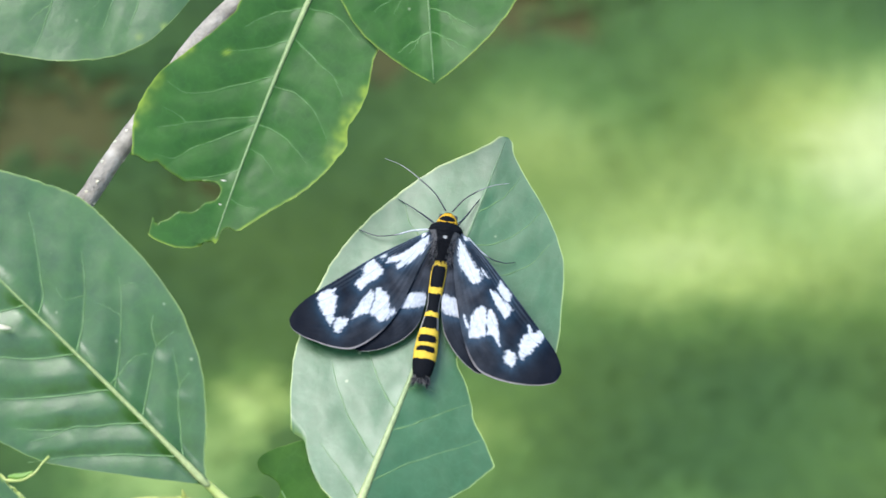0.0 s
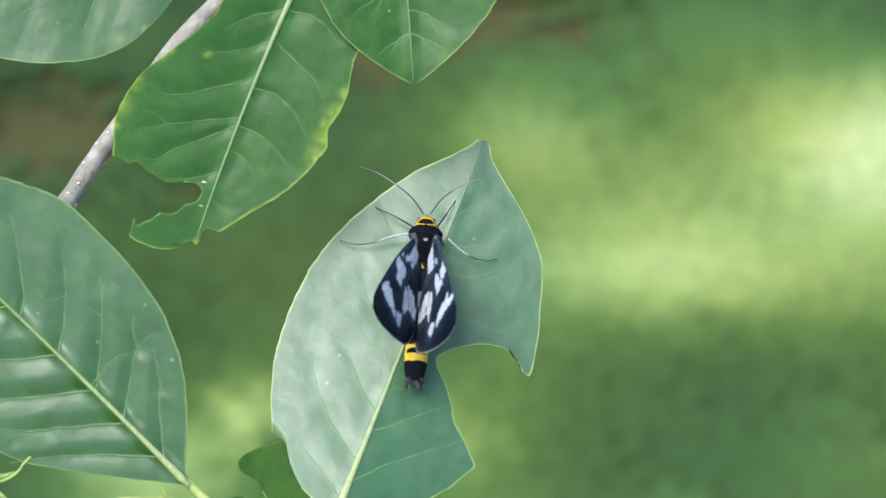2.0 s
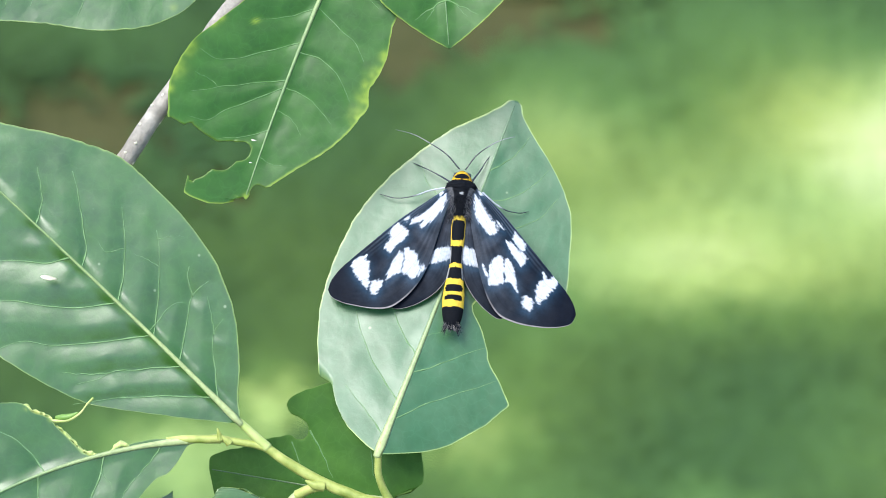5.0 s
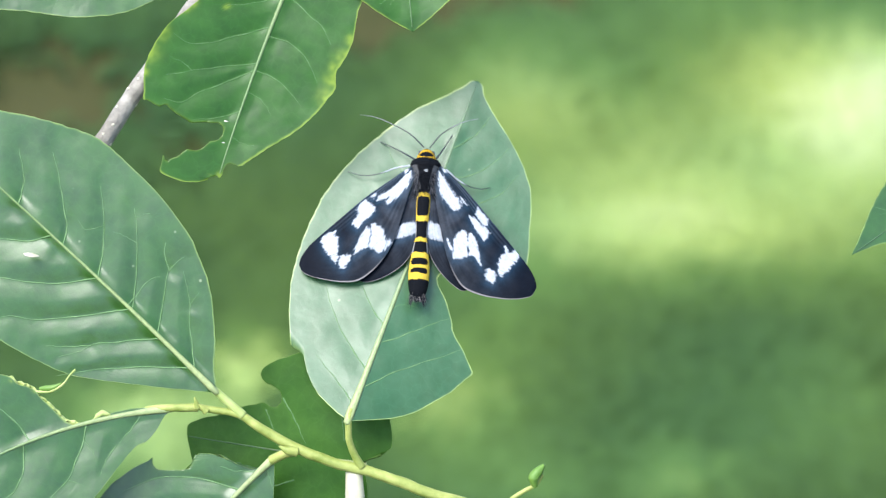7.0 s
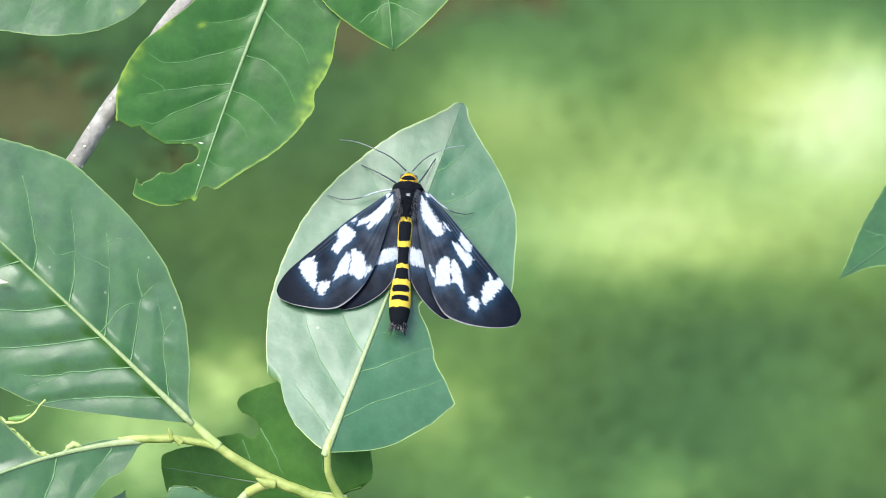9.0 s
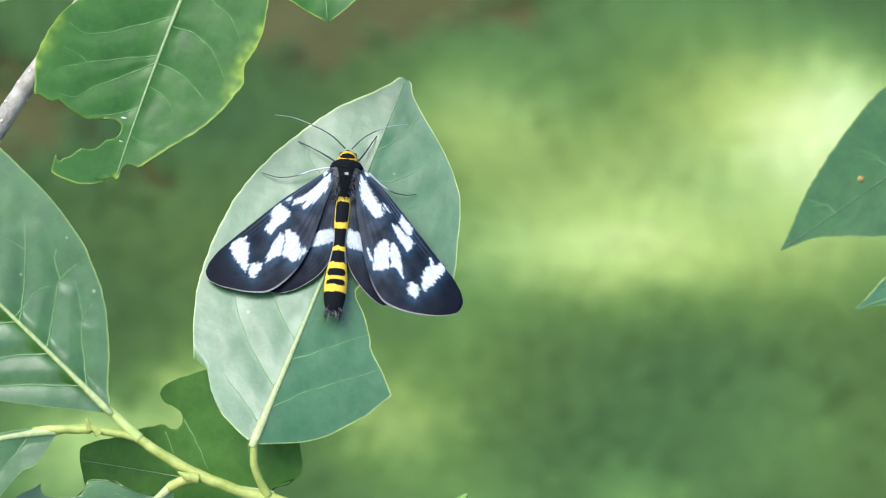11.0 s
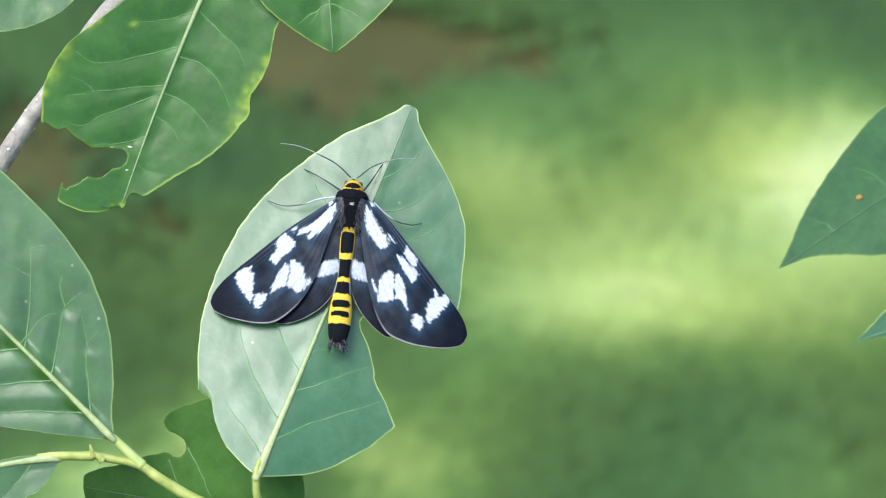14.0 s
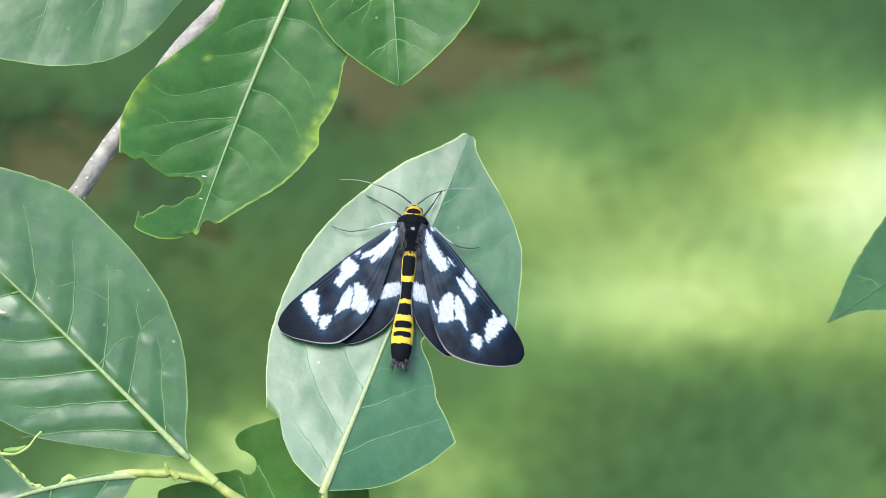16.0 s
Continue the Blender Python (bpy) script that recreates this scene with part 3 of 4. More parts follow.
leaf((-38.5, -23.61, 1.0), (-89.86, 23.89, -1.0),
     [(0, 0.6), (0.031, 2.34, 0.013), (0.146, 8.59, 0.078), (0.27, 14.76, 0.154), (0.382, 17.6, 0.244), (0.458, 18.92, 0.31), (0.557, 19.88, 0.401), (0.691, 18.12, 0.549), (0.847, 12.47, 0.749), (0.95, 5.96, 0.903), (1, 0.05)],
     [(0, 0.6), (0.031, 2.42, 0.05), (0.08, 6.27, 0.12), (0.183, 12.33, 0.24), (0.287, 15.83, 0.34), (0.401, 17.38, 0.352), (0.57, 17.48, 0.433), (0.687, 15.17, 0.568), (0.763, 12.56, 0.664), (0.834, 9.62, 0.758), (0.929, 5.73, 0.884), (1, 0.05)],
     LEAF, "broad green leaf with a pale midrib on the twig", rim=0.24, folds=(-0.02, 0.07), sag=1.0, relief=1.05, vein=1.0, bow=0.6, rib=0.62, rib_end=(0.177, 0.272, 0.088), lines=[[(0.062, 0.0), (0.065, 0.15), (0.122, 3.48), (0.178, 7.49), (0.184, 9.92)], [(0.189, 0.0), (0.235, 5.0), (0.271, 9.09), (0.273, 10.9), (0.267, 12.64)], [(0.272, 0.02), (0.329, 5.29), (0.402, 10.87), (0.433, 12.75)], [(0.386, 0.0), (0.425, 4.2), (0.469, 7.8), (0.53, 11.65)], [(0.5, 0.0), (0.526, 2.83), (0.569, 5.24), (0.623, 8.23), (0.67, 10.41)], [(0.646, 0.0), (0.676, 3.56), (0.735, 6.94)], [(0.78, 0.0), (0.805, 3.17), (0.843, 4.67)], [(0.074, 0.0), (0.154, -5.16), (0.24, -11.44), (0.3, -16.74)], [(0.176, 0.0), (0.186, -0.76), (0.241, -5.07), (0.289, -9.16), (0.3, -11.16), (0.326, -14.14)]] + [[(0.289, -9.16), (0.327, -11.92), (0.369, -14.4)], [(0.277, 0.0), (0.294, -1.43), (0.357, -6.89), (0.432, -12.46), (0.477, -14.7), (0.529, -20.63)], [(0.386, 0.0), (0.402, -1.43), (0.441, -4.84), (0.492, -7.94), (0.56, -11.26), (0.622, -14.98)], [(0.536, 0.0), (0.544, -0.88), (0.561, -2.78), (0.624, -6.43), (0.682, -10.41)], [(0.418, 11.78), (0.395, 14.14), (0.379, 14.98)], [(0.271, 9.09), (0.316, 11.31), (0.331, 14.89)], [(0.288, 0.0), (0.289, 1.46), (0.292, 5.76), (0.277, 7.42)], [(0.173, 7.15), (0.223, 9.69), (0.246, 10.73)], [(0.46, 7.1), (0.49, 4.49), (0.514, 4.89)], [(0.374, 8.79), (0.416, 8.01), (0.436, 7.38)]])
stem("petiole", [(-41.04, -21.18, 0.1), (-39.69, -22.5, 0.3), (-37.98, -24.02, 0.3), (-35.99, -25.83, 0.2), (-33.63, -28.03, 0)], (0.45, 0.58, 0.68, 0.74, 0.9), RIB, "")
# besides yellow spots, its margin blotches imitate light glowing through the blade
leaf((-17.68, 64.47, -6.0), (-38.1, 11.97, -4.0),
     [(0, 0.6), (0.046, 9.43, 0.012), (0.174, 12.63, 0.05), (0.285, 12.74, 0.16), (0.377, 12.73, 0.253), (0.471, 13.81, 0.336), (0.547, 13.42, 0.416), (0.577, 13.03, 0.45), (0.605, 13.73, 0.471), (0.665, 13.15, 0.537), (0.779, 10.2, 0.679), (0.859, 6.63, 0.794), (0.941, 3.02, 0.911), (0.983, 1.14, 0.972), (1, 0.05)],
     [(0, 0.6), (0.11, 7.5, 0.037), (0.29, 9.27, 0.2), (0.399, 9.51, 0.307), (0.46, 11.12, 0.352), (0.526, 13.17, 0.397), (0.566, 14.55, 0.424), (0.619, 16.32, 0.459), (0.676, 17.27, 0.507), (0.73, 17.72, 0.557), (0.788, 17.48, 0.617), (0.826, 16.73, 0.662), (0.896, 15.27, 0.747), (0.963, 13.3, 0.834), (1.019, 10.88, 0.913), (1.049, 8.37, 0.967), (1.049, 5.7, 0.979), (1.023, 1.96, 0.991), (1, 0.05)],
     LEAF_MATT, "green leaf with a large insect-eaten gap near its tip", reach=1.5, folds=(0.08, 0.1), sag=-0.5, relief=0.5, wave=0.2, vein=0.62, rib=0.85, rib_end=(0.17, 0.27, 0.1), rim=0.3, bow=1.0, lines=[[(0.546, 0.0), (0.545, -0.43), (0.541, -3.63), (0.558, -6.56), (0.601, -9.54), (0.625, -10.77)], [(0.656, 0.0), (0.656, -0.11), (0.655, -2.96), (0.671, -5.87), (0.704, -9.11)], [(0.725, 0.0), (0.725, -0.08), (0.736, -3.07), (0.766, -5.22)], [(0.401, 0.0), (0.411, -1.25), (0.44, -5.0), (0.469, -8.74), (0.503, -10.52)], [(0.869, 0.0), (0.876, -2.23), (0.869, -4.14)], [(0.515, 0.02), (0.567, 4.04), (0.628, 8.92), (0.653, 12.01), (0.641, 14.82)], [(0.634, 0.05), (0.676, 4.83), (0.726, 9.99), (0.766, 13.8)]] + [[(0.655, 0.0), (0.72, 3.92), (0.783, 7.81), (0.831, 10.45), (0.836, 12.94)], [(0.787, 0.01), (0.83, 3.3), (0.864, 7.26)], [(0.315, 0.0), (0.314, -0.56), (0.305, -4.47), (0.344, -9.5)], [(0.408, 0.0), (0.412, 0.26), (0.467, 4.18), (0.506, 8.46)], [(0.315, 0.0), (0.324, 0.77), (0.367, 4.38), (0.424, 7.2)], [(0.225, 0.0), (0.198, -3.94), (0.236, -9.01)], [(0.726, 9.99), (0.714, 11.75), (0.711, 14.4)]], gaps=[[(0.939, 28.44), (0.858, 15.39), (0.864, 13.11), (0.856, 12.76), (0.849, 12.27), (0.858, 11.18), (0.866, 9.48), (0.873, 7.29), (0.855, 4.87), (0.842, 2.54), (0.849, 1.98), (0.861, 1.56), (0.874, 1.63), (0.889, 1.75), (0.898, 2.51), (0.904, 3.2), (0.926, 3.82), (0.944, 4.62), (0.95, 5.83), (0.952, 6.53), (0.966, 7.09), (0.979, 7.37), (0.989, 8.11), (0.998, 8.66), (1.01, 9.07), (1.007, 9.53), (0.995, 9.75), (0.996, 10.03), (1.015, 9.89), (1.041, 9.83), (1.11, 9.98), (1.186, 24.08)], [(0.938, -3.09), (0.945, -2.59), (0.944, -1.96), (0.944, -1.23), (0.953, -0.59), (0.969, -0.37), (0.983, -0.5), (0.999, -0.18), (0.992, 0.35), (1.0, 0.81), (0.998, 1.27), (1.013, 1.62), (1.032, 1.88), (1.179, -0.65), (1.107, -11.53), (0.911, -9.04)]], blotches=((0.60, -13.4, 1.7), (0.655, -13.3, 1.6), (0.535, -13.8, 1.7), (0.72, 18.0, 1.7), (0.65, 17.4, 1.5), (0.467, -13.53, 0.95), (0.512, -13.47, 0.86), (0.782, 17.4, 0.76), (0.726, 17.17, 0.57), (0.576, -13.13, 0.86), (0.56, -12.27, 0.76), (0.559, 14.51, 0.76), (0.537, 13.45, 0.57), (0.508, 8.2, 0.48), (0.722, 17.46, 0.57), (0.694, 17.31, 0.38), (0.992, -0.07, 0.57), (0.966, -1.34, 0.38)))
stem("petiole", [(-17.75, 64.91, -8), (-17.78, 67.73, -9), (-20.34, 74.07, -13)], (0.7, 0.7, 0.9), TWIG, "")
leaf((-9.1, 81.41, -10.0), (-5.17, 36.85, -4.0),
     [(0, 0.6), (0.082, 7.46, 0.012), (0.294, 14.37, 0.119), (0.496, 16.45, 0.296), (0.731, 13.58, 0.566), (0.823, 10.32, 0.697), (0.92, 5.41, 0.854), (0.973, 2.02, 0.949), (1, 0.05)],
     [(0, 0.6), (0.051, 7.96, 0.012), (0.257, 15.04, 0.074), (0.475, 15.84, 0.282), (0.686, 13.44, 0.522), (0.828, 9.92, 0.707), (0.915, 5.63, 0.846), (0.969, 2.28, 0.942), (1, 0.05)],
     LEAF_MATT, "pointed green leaf hanging from the branch", folds=(0.12, 0.1), veins=6, sag=0.8)
stem("petiole", [(-9.1, 81.6, -10), (-11.08, 84.63, -12), (-18.34, 85.38, -20)], (0.7, 0.7, 0.9), TWIG, "")
leaf((-33.42, 63.74, -12.0), (-93.24, 45.09, -4.0),
     [(0, 0.6), (0.094, 5.89, 0.042), (0.197, 10.35, 0.107), (0.281, 13.74, 0.162), (0.341, 15.45, 0.206), (0.377, 15.98, 0.238), (0.533, 15.15, 0.402), (0.682, 11.23, 0.584), (0.833, 7.67, 0.767), (0.944, 4.57, 0.904), (1, 0.05)],
     [(0, 0.6), (0.068, 5.83, 0.017), (0.192, 13.2, 0.077), (0.382, 16.69, 0.237), (0.623, 16.09, 0.483), (0.846, 9.15, 0.766), (1, 0.05)],
     LEAF, "green leaf with speckled dull surface beside the branch", folds=(0.1, 0.1), veins=7, sag=1.0, blotches=((0.293, -13.83, 0.48), (0.356, -14.35, 0.48)))
stem("petiole", [(-33.42, 63.74, -12), (-29.54, 64.22, -12), (-26.62, 64.03, -12)], (0.7, 0.7, 0.9), TWIG, "")
leaf((-45.98, -26.89, 0.0), (-91.67, -45.55, 5.0),
     [(0, 0.6), (0.02, 1.02, 0.012), (0.058, 2.92, 0.026), (0.102, 4.74, 0.049), (0.154, 5.69, 0.091), (0.194, 7.01, 0.117), (0.264, 9.63, 0.158), (0.353, 12.72, 0.212), (0.543, 16.26, 0.363), (0.739, 14.44, 0.579), (0.893, 8.24, 0.802), (1, 0.05)],
     [(0, 0.6), (0.042, 0.56, 0.036), (0.123, 0.88, 0.114), (0.221, 0.57, 0.214), (0.311, 0.13), (0.331, 0.84, 0.37), (0.344, 1.76, 0.39), (0.365, 4.04, 0.42), (0.387, 6.25, 0.45), (0.398, 7.96, 0.48), (0.442, 9.88, 0.52), (0.455, 11.26, 0.55), (0.52, 12.85, 0.6), (0.645, 15.22, 0.72), (0.831, 11.18, 0.88), (1, 0.05)],
     LEAF, "half-eaten green leaf with a bare yellow midrib", face=4.5, folds=(0.0, 0.12), sag=0.6, bow=3.8, rib=0.7, vein=1.0, relief=0.6, lines=[[(0.276, 0.0), (0.284, -0.66), (0.306, -2.5), (0.355, -5.52), (0.407, -8.24), (0.468, -9.64), (0.509, -10.87)], [(0.09, 0.0), (0.094, -0.19), (0.129, -1.93), (0.19, -4.19), (0.218, -5.4)], [(0.499, 0.0), (0.508, -1.18), (0.525, -3.36), (0.587, -6.58), (0.645, -7.23)], [(0.215, -4.93), (0.263, -6.9), (0.298, -8.96)], [(0.475, 0.0), (0.503, 4.85), (0.555, 8.51), (0.632, 11.82)], [(0.63, 0.0), (0.636, 3.78), (0.695, 9.35)], [(0.666, 0.0), (0.672, -0.42), (0.725, -4.12), (0.813, -6.68)], [(0.308, -2.67), (0.292, -4.94), (0.294, -6.45)], [(0.407, -8.24), (0.376, -9.38), (0.363, -10.21)]], blotches=((0.278, 0.59, 0.29), (0.457, 10.57, 0.29), (0.4, 7.6, 0.29)))
stem("petiole", [(-50.0, -26.9, -0.3), (-47.41, -26.7, 0.0), (-45.49, -26.69, 0.2), (-43.59, -26.69, 0.2), (-41.23, -26.6, 0)], (0.45, 0.6, 0.68, 0.72, 0.8), TWIG, "")
stem("leaf_shred", [(-69.39, -23.89, 1.2), (-67.45, -23.97, 1.5), (-65.52, -23.77, 1.8), (-63.58, -22.61, 2.2), (-62.4, -21.08, 2.6), (-61.52, -20.22, 2.8)], (0.22, 0.3, 0.28, 0.22, 0.15, 0.22), RIB, "thin yellow strip left of a chewed margin")
stem("leaf_scrap", [(-67.67, -23.41, 1.3), (-66.7, -23.4, 1.5), (-65.25, -23.2, 1.7), (-63.98, -22.53, 2)], (0.3, 0.6, 0.5, 0.15), BUD, "shred of green blade on a chewed strip")
stem("chewed_rim", [(-68.47, -23.61, 1), (-67.51, -24.94, 1.1), (-66.46, -25.6, 1.1), (-65.62, -26.65, 1), (-64.48, -27.31, 1), (-63.74, -28.45, 0.9), (-62.88, -29.02, 0.9), (-61.46, -29.4, 0.9), (-60.13, -29.5, 0.9), (-59.18, -29.12, 0.9)], (0.2, 0.3, 0.22, 0.34, 0.22, 0.36, 0.3, 0.4, 0.32, 0.2), RIB, "crumbly yellow chewed margin", count=90, lumps=0.45, grit=1300)
stem("chewed_rim", [(-74.32, -21.42, 1.2), (-72.61, -21.42, 1.2), (-71.47, -22.37, 1.2), (-70.05, -22.85, 1.2), (-68.47, -23.61, 1)], (0.2, 0.24, 0.2, 0.26, 0.2), RIB, "", count=60, lumps=0.35, grit=1300)
stem("chewed_rim", [(-58.72, -28.84, 0.8), (-57.86, -28.07, 0.9), (-56.72, -27.6, 0.9), (-55.97, -27.99, 0.8)], (0.35, 0.42, 0.42, 0.3), RIB, "", count=30, lumps=0.35, grit=1100)
leaf((-13.36, -36.61, -6.0), (-44.01, -32.16, -12.0),
     [(0, 0.6), (-0.037, 4.47, 0.02), (0.071, 8.41, 0.08), (0.305, 12.5, 0.25), (0.593, 12.0, 0.5), (0.851, 8.39, 0.8), (0.962, 3.16, 0.95), (1, 0.05)],
     [(0, 0.6), (-0.129, 2.77, 0.01), (-0.102, 8.45, 0.04), (-0.033, 12.97, 0.08), (0.097, 17.22, 0.16), (0.262, 18.87, 0.24), (0.414, 17.48, 0.36), (0.519, 16.01, 0.44), (0.584, 14.92, 0.49), (0.642, 13.18, 0.54), (0.664, 9.65, 0.61), (0.714, 6.67, 0.7), (0.802, 4.88), (0.948, 3.2, 0.91), (1.006, 1.83, 0.96), (1, 0.05)],
     LEAF_SHADE, "deep green shaded leaf, chewed round, behind the twig", folds=(-0.02, -0.02), veins=5, relief=0.1, rim=0.1, rib=0.4, rib_end=(0.054, 0.122, 0.034), lines=[[(0.501, 8.96), (0.423, 5.92), (0.341, 1.93)], [(0.586, 6.6), (0.543, 4.37), (0.494, 0.7)], [(0.22, 16.63), (0.193, 10.92), (0.127, 3.46)], [(0.374, -4.56), (0.494, -6.13), (0.623, -5.79)]], gaps=[[(1.158, 12.21), (0.64, 13.29), (0.646, 12.48), (0.632, 11.66), (0.61, 11.08), (0.574, 10.86), (0.547, 10.51), (0.522, 10.04), (0.51, 9.32), (0.507, 8.25), (0.529, 7.36), (0.563, 7.2), (0.591, 7.66), (0.617, 7.73), (0.649, 7.18), (0.683, 6.92), (0.728, 6.31), (1.118, 3.75)]])
leaf((-29.05, -35.73, -3.0), (-53.03, -65.95, -4.0),
     [(0, 0.6), (0.06, 2.8, 0.02), (0.165, 5.88, 0.082), (0.344, 10.04, 0.201), (0.62, 10.59, 0.469), (1, 0.05)],
     [(0, 0.6), (0.041, 0.35, 0.036), (0.089, 1.67, 0.065), (0.112, 4.52, 0.077), (0.129, 6.97, 0.089), (0.177, 9.56, 0.101), (0.241, 12.28, 0.113), (0.332, 14.76, 0.125), (0.435, 16.37, 0.201), (0.51, 17.09, 0.267), (0.611, 17.41, 0.362), (0.734, 16.71, 0.496), (0.886, 13.87, 0.688), (0.98, 6.61, 0.886), (1, 0.05)],
     LEAF, "green leaf with bluish gloss below the twig", folds=(0.05, -0.05), relief=0.8, reach=3.2, bow=1.5, rib=0.7, lines=[[(0.188, 0.0), (0.198, 0.94), (0.232, 4.04), (0.305, 8.92), (0.412, 12.82), (0.52, 14.96)], [(0.032, 0.0), (0.041, -0.54), (0.071, -2.33), (0.105, -4.25)], [(0.292, 0.0), (0.312, 0.77), (0.407, 4.43), (0.579, 8.93), (0.695, 11.68)], [(0.524, 0.0), (0.63, 3.77), (0.812, 8.47)], [(0.27, 0.0), (0.281, -3.71), (0.328, -7.7)], [(0.077, 0.0), (0.101, 1.26), (0.143, 3.43), (0.158, 5.34)]], gaps=[[(0.016, 15.27), (0.191, 9.71), (0.213, 9.46), (0.239, 8.94), (0.265, 9.05), (0.292, 9.99), (0.315, 11.05), (0.344, 12.55), (0.346, 13.44), (0.336, 14.16), (0.145, 20.92)]])
stem("petiole", [(-29.02, -35.7, -2.5), (-27.06, -34.68, -1.5), (-24.63, -33.85, -0.5)], (0.85, 0.8, 0.9), TWIG, "")
right_leaf = leaf((100.99, 26.81, 16.0), (62.93, 0.55, 22.0),
     [(0, 0.6), (0.178, 6.68, 0.099), (0.432, 8.67, 0.33), (0.583, 8.86, 0.479), (0.691, 7.2, 0.606), (0.797, 3.83, 0.752), (0.879, 1.66, 0.859), (0.931, 0.76, 0.922), (0.969, 0.34, 0.965), (1, 0.05)],
     [(0, 0.6), (0.088, 7.25, 0.012), (0.25, 11.25, 0.118), (0.412, 11.33, 0.279), (0.653, 8.35, 0.554), (0.855, 4.23, 0.805), (0.945, 1.55, 0.926), (1, 0.05)],
     LEAF, "green leaf with pointed tip and an orange speck", folds=(0.06, 0.05), wave=0.2, vein=0.5, veins=4, relief=0.12, rib=0.3, rib_end=(0.041, 0.109, 0.034))

v, f = tube([Vector((-0.0004, 0, 0)), Vector((0, 0.0001, 0.0001)), Vector((0.0004, 0, 0))], (0.0003, 0.00045, 0.0003), 8, 0.5)
spot = mesh_object("leaf_spot", v, f, RUST, right_leaf, "small rusty orange spot")
spot.matrix_basis = right_leaf.matrix_basis.inverted() @ TO_SHRUB @ PLATE @ Matrix.Translation(Vector((74.97, 11.25, 20)) * 0.001)
stem("petiole", [(100.99, 26.81, 16), (106.83, 28.99, 10), (116.4, 27.38, -4)], (0.7, 0.8, 0.9), TWIG, "")
leaf((101.38, 1.94, 14.0), (74.34, -7.07, 18.0),
     [(0, 0.6), (0.116, 3.77, 0.044), (0.42, 5.73, 0.311), (0.676, 3.77, 0.604), (0.829, 0.85, 0.813), (1, 0.05)],
     [(0, 0.6), (0.084, 4.7, 0.012), (0.337, 7.09, 0.201), (0.593, 6.1, 0.476), (0.779, 3.41, 0.713), (0.882, 1.77, 0.848), (1, 0.05)],
     LEAF_SKY_TINT, "small green leaf tinted for sky sheen at the end of a side shoot", folds=(0.05, 0.05), veins=5, relief=0.2)
stem("petiole", [(101.38, 1.94, 14), (110.47, 4.79, 6), (120.71, 10.15, -4)], (0.6, 0.7, 0.9), TWIG, "")
stem("stub", [(-14.95, -37.61, -1.2), (-14.85, -39.88, -1), (-14.74, -43.66, -0.6), (-14.63, -49.31, 0)], (1.45, 1.6, 1.65, 1.7), STUB, "pale cream stub of a cut shoot", sides=14, lumps=0.15)
stem("bud", [(-41.19, -26.67, 0.6), (-41.44, -25.7, 1.0), (-41.71, -24.84, 1.2)], (0.55, 0.4, 0.12), TWIG, "")
stem("bud", [(-39.78, -27.25, 0.4), (-40.51, -26.56, 0.8), (-40.97, -26.08, 1)], (0.7, 0.5, 0.2), TWIG, "")
stem("bud", [(-24.58, -34.08, 0.5), (-26.17, -33.76, 1), (-27.49, -33.08, 1.2)], (0.9, 0.75, 0.15), TWIG, "")
stem("shoot", [(8.22, -47.2, -3), (11.54, -42.25, -2), (13.92, -40.72, -2), (15.64, -39.77, -2), (16.78, -38.05, -2)], (0.45, 0.4, 0.4, 0.4, 0.3), TWIG, "")
stem("bud", [(15.54, -40.13, -1.8), (15.34, -38.49, -1.5), (16.29, -37.25, -1.5), (17.05, -36.4, -1.5)], (0.45, 0.95, 0.85, 0.3), BUD, "small green bud")

def dropping(x, y, z, size, parent_label):
    v, f = tube(curve_points([on_plate(x - size, y + size * 0.2, z), on_plate(x, y, z + 0.15), on_plate(x + size * 0.9, y - size * 0.1, z)], 12), np.array([0.2, 0.3, 0.42, 0.46, 0.48, 0.5, 0.5, 0.46, 0.4, 0.33, 0.25, 0.15]) * size * 0.001, 8, 0.4)
    tagged(mesh_object("dropping", v, f, WHITE), parent_label, "dropping")


dropping(-68.79, -1.05, 2.6, 1.3, "white bird dropping dried on a green leaf")
dropping(-36.58, 21.57, -2.2, 0.42, "tiny white speck of insect waste on a chewed leaf")
dropping(-37.05, 17.96, -2.6, 0.28, "tiny white speck of insect waste on a chewed leaf")


# ------------------------------------------------------------ moth
# In millimetres: x to the moth's own right as seen from above, y to the head, z up from the leaf.
BLACK, INK, SMOKE, CHALK = (0.005, 0.006, 0.008), (0.003, 0.005, 0.010), (0.022, 0.025, 0.031), (0.46, 0.49, 0.53)
YELLOW, ORANGE, GREY = (0.62, 0.43, 0.05), (0.56, 0.33, 0.025), (0.24, 0.22, 0.22)

# Wing outlines from base to tip (front and rear margin) and their white blotches; x away from the body.
FORE_LEFT = {}
FORE_LEFT["front"] = [(2.1, 0.41), (4.93, -1.56), (9.48, -4.95), (13.99, -9.01), (16.69, -11.54), (18.75, -13.65), (19.79, -15.32), (20.1, -16.57)]
FORE_LEFT["rear"] = [(1.44, -1.07), (2.25, -3.49), (3.42, -8.02), (4.58, -12.45), (6.03, -15.38), (7.98, -17.68), (10.08, -19.13), (12.44, -19.45), (15.3, -19.14), (17.99, -18.54), (19.56, -17.68), (20.1, -16.57)]
FORE_LEFT["base_streak"] = [(2.43, -0.46), (2.17, -1.59), (2.75, -3.05), (3.81, -4.53), (4.98, -5.64), (5.8, -6.26), (6.3, -5.81), (5.67, -5.11), (7.07, -5.48), (7.82, -5.71), (7.39, -4.93), (5.74, -3.98), (4.39, -2.67), (3.51, -1.48)]
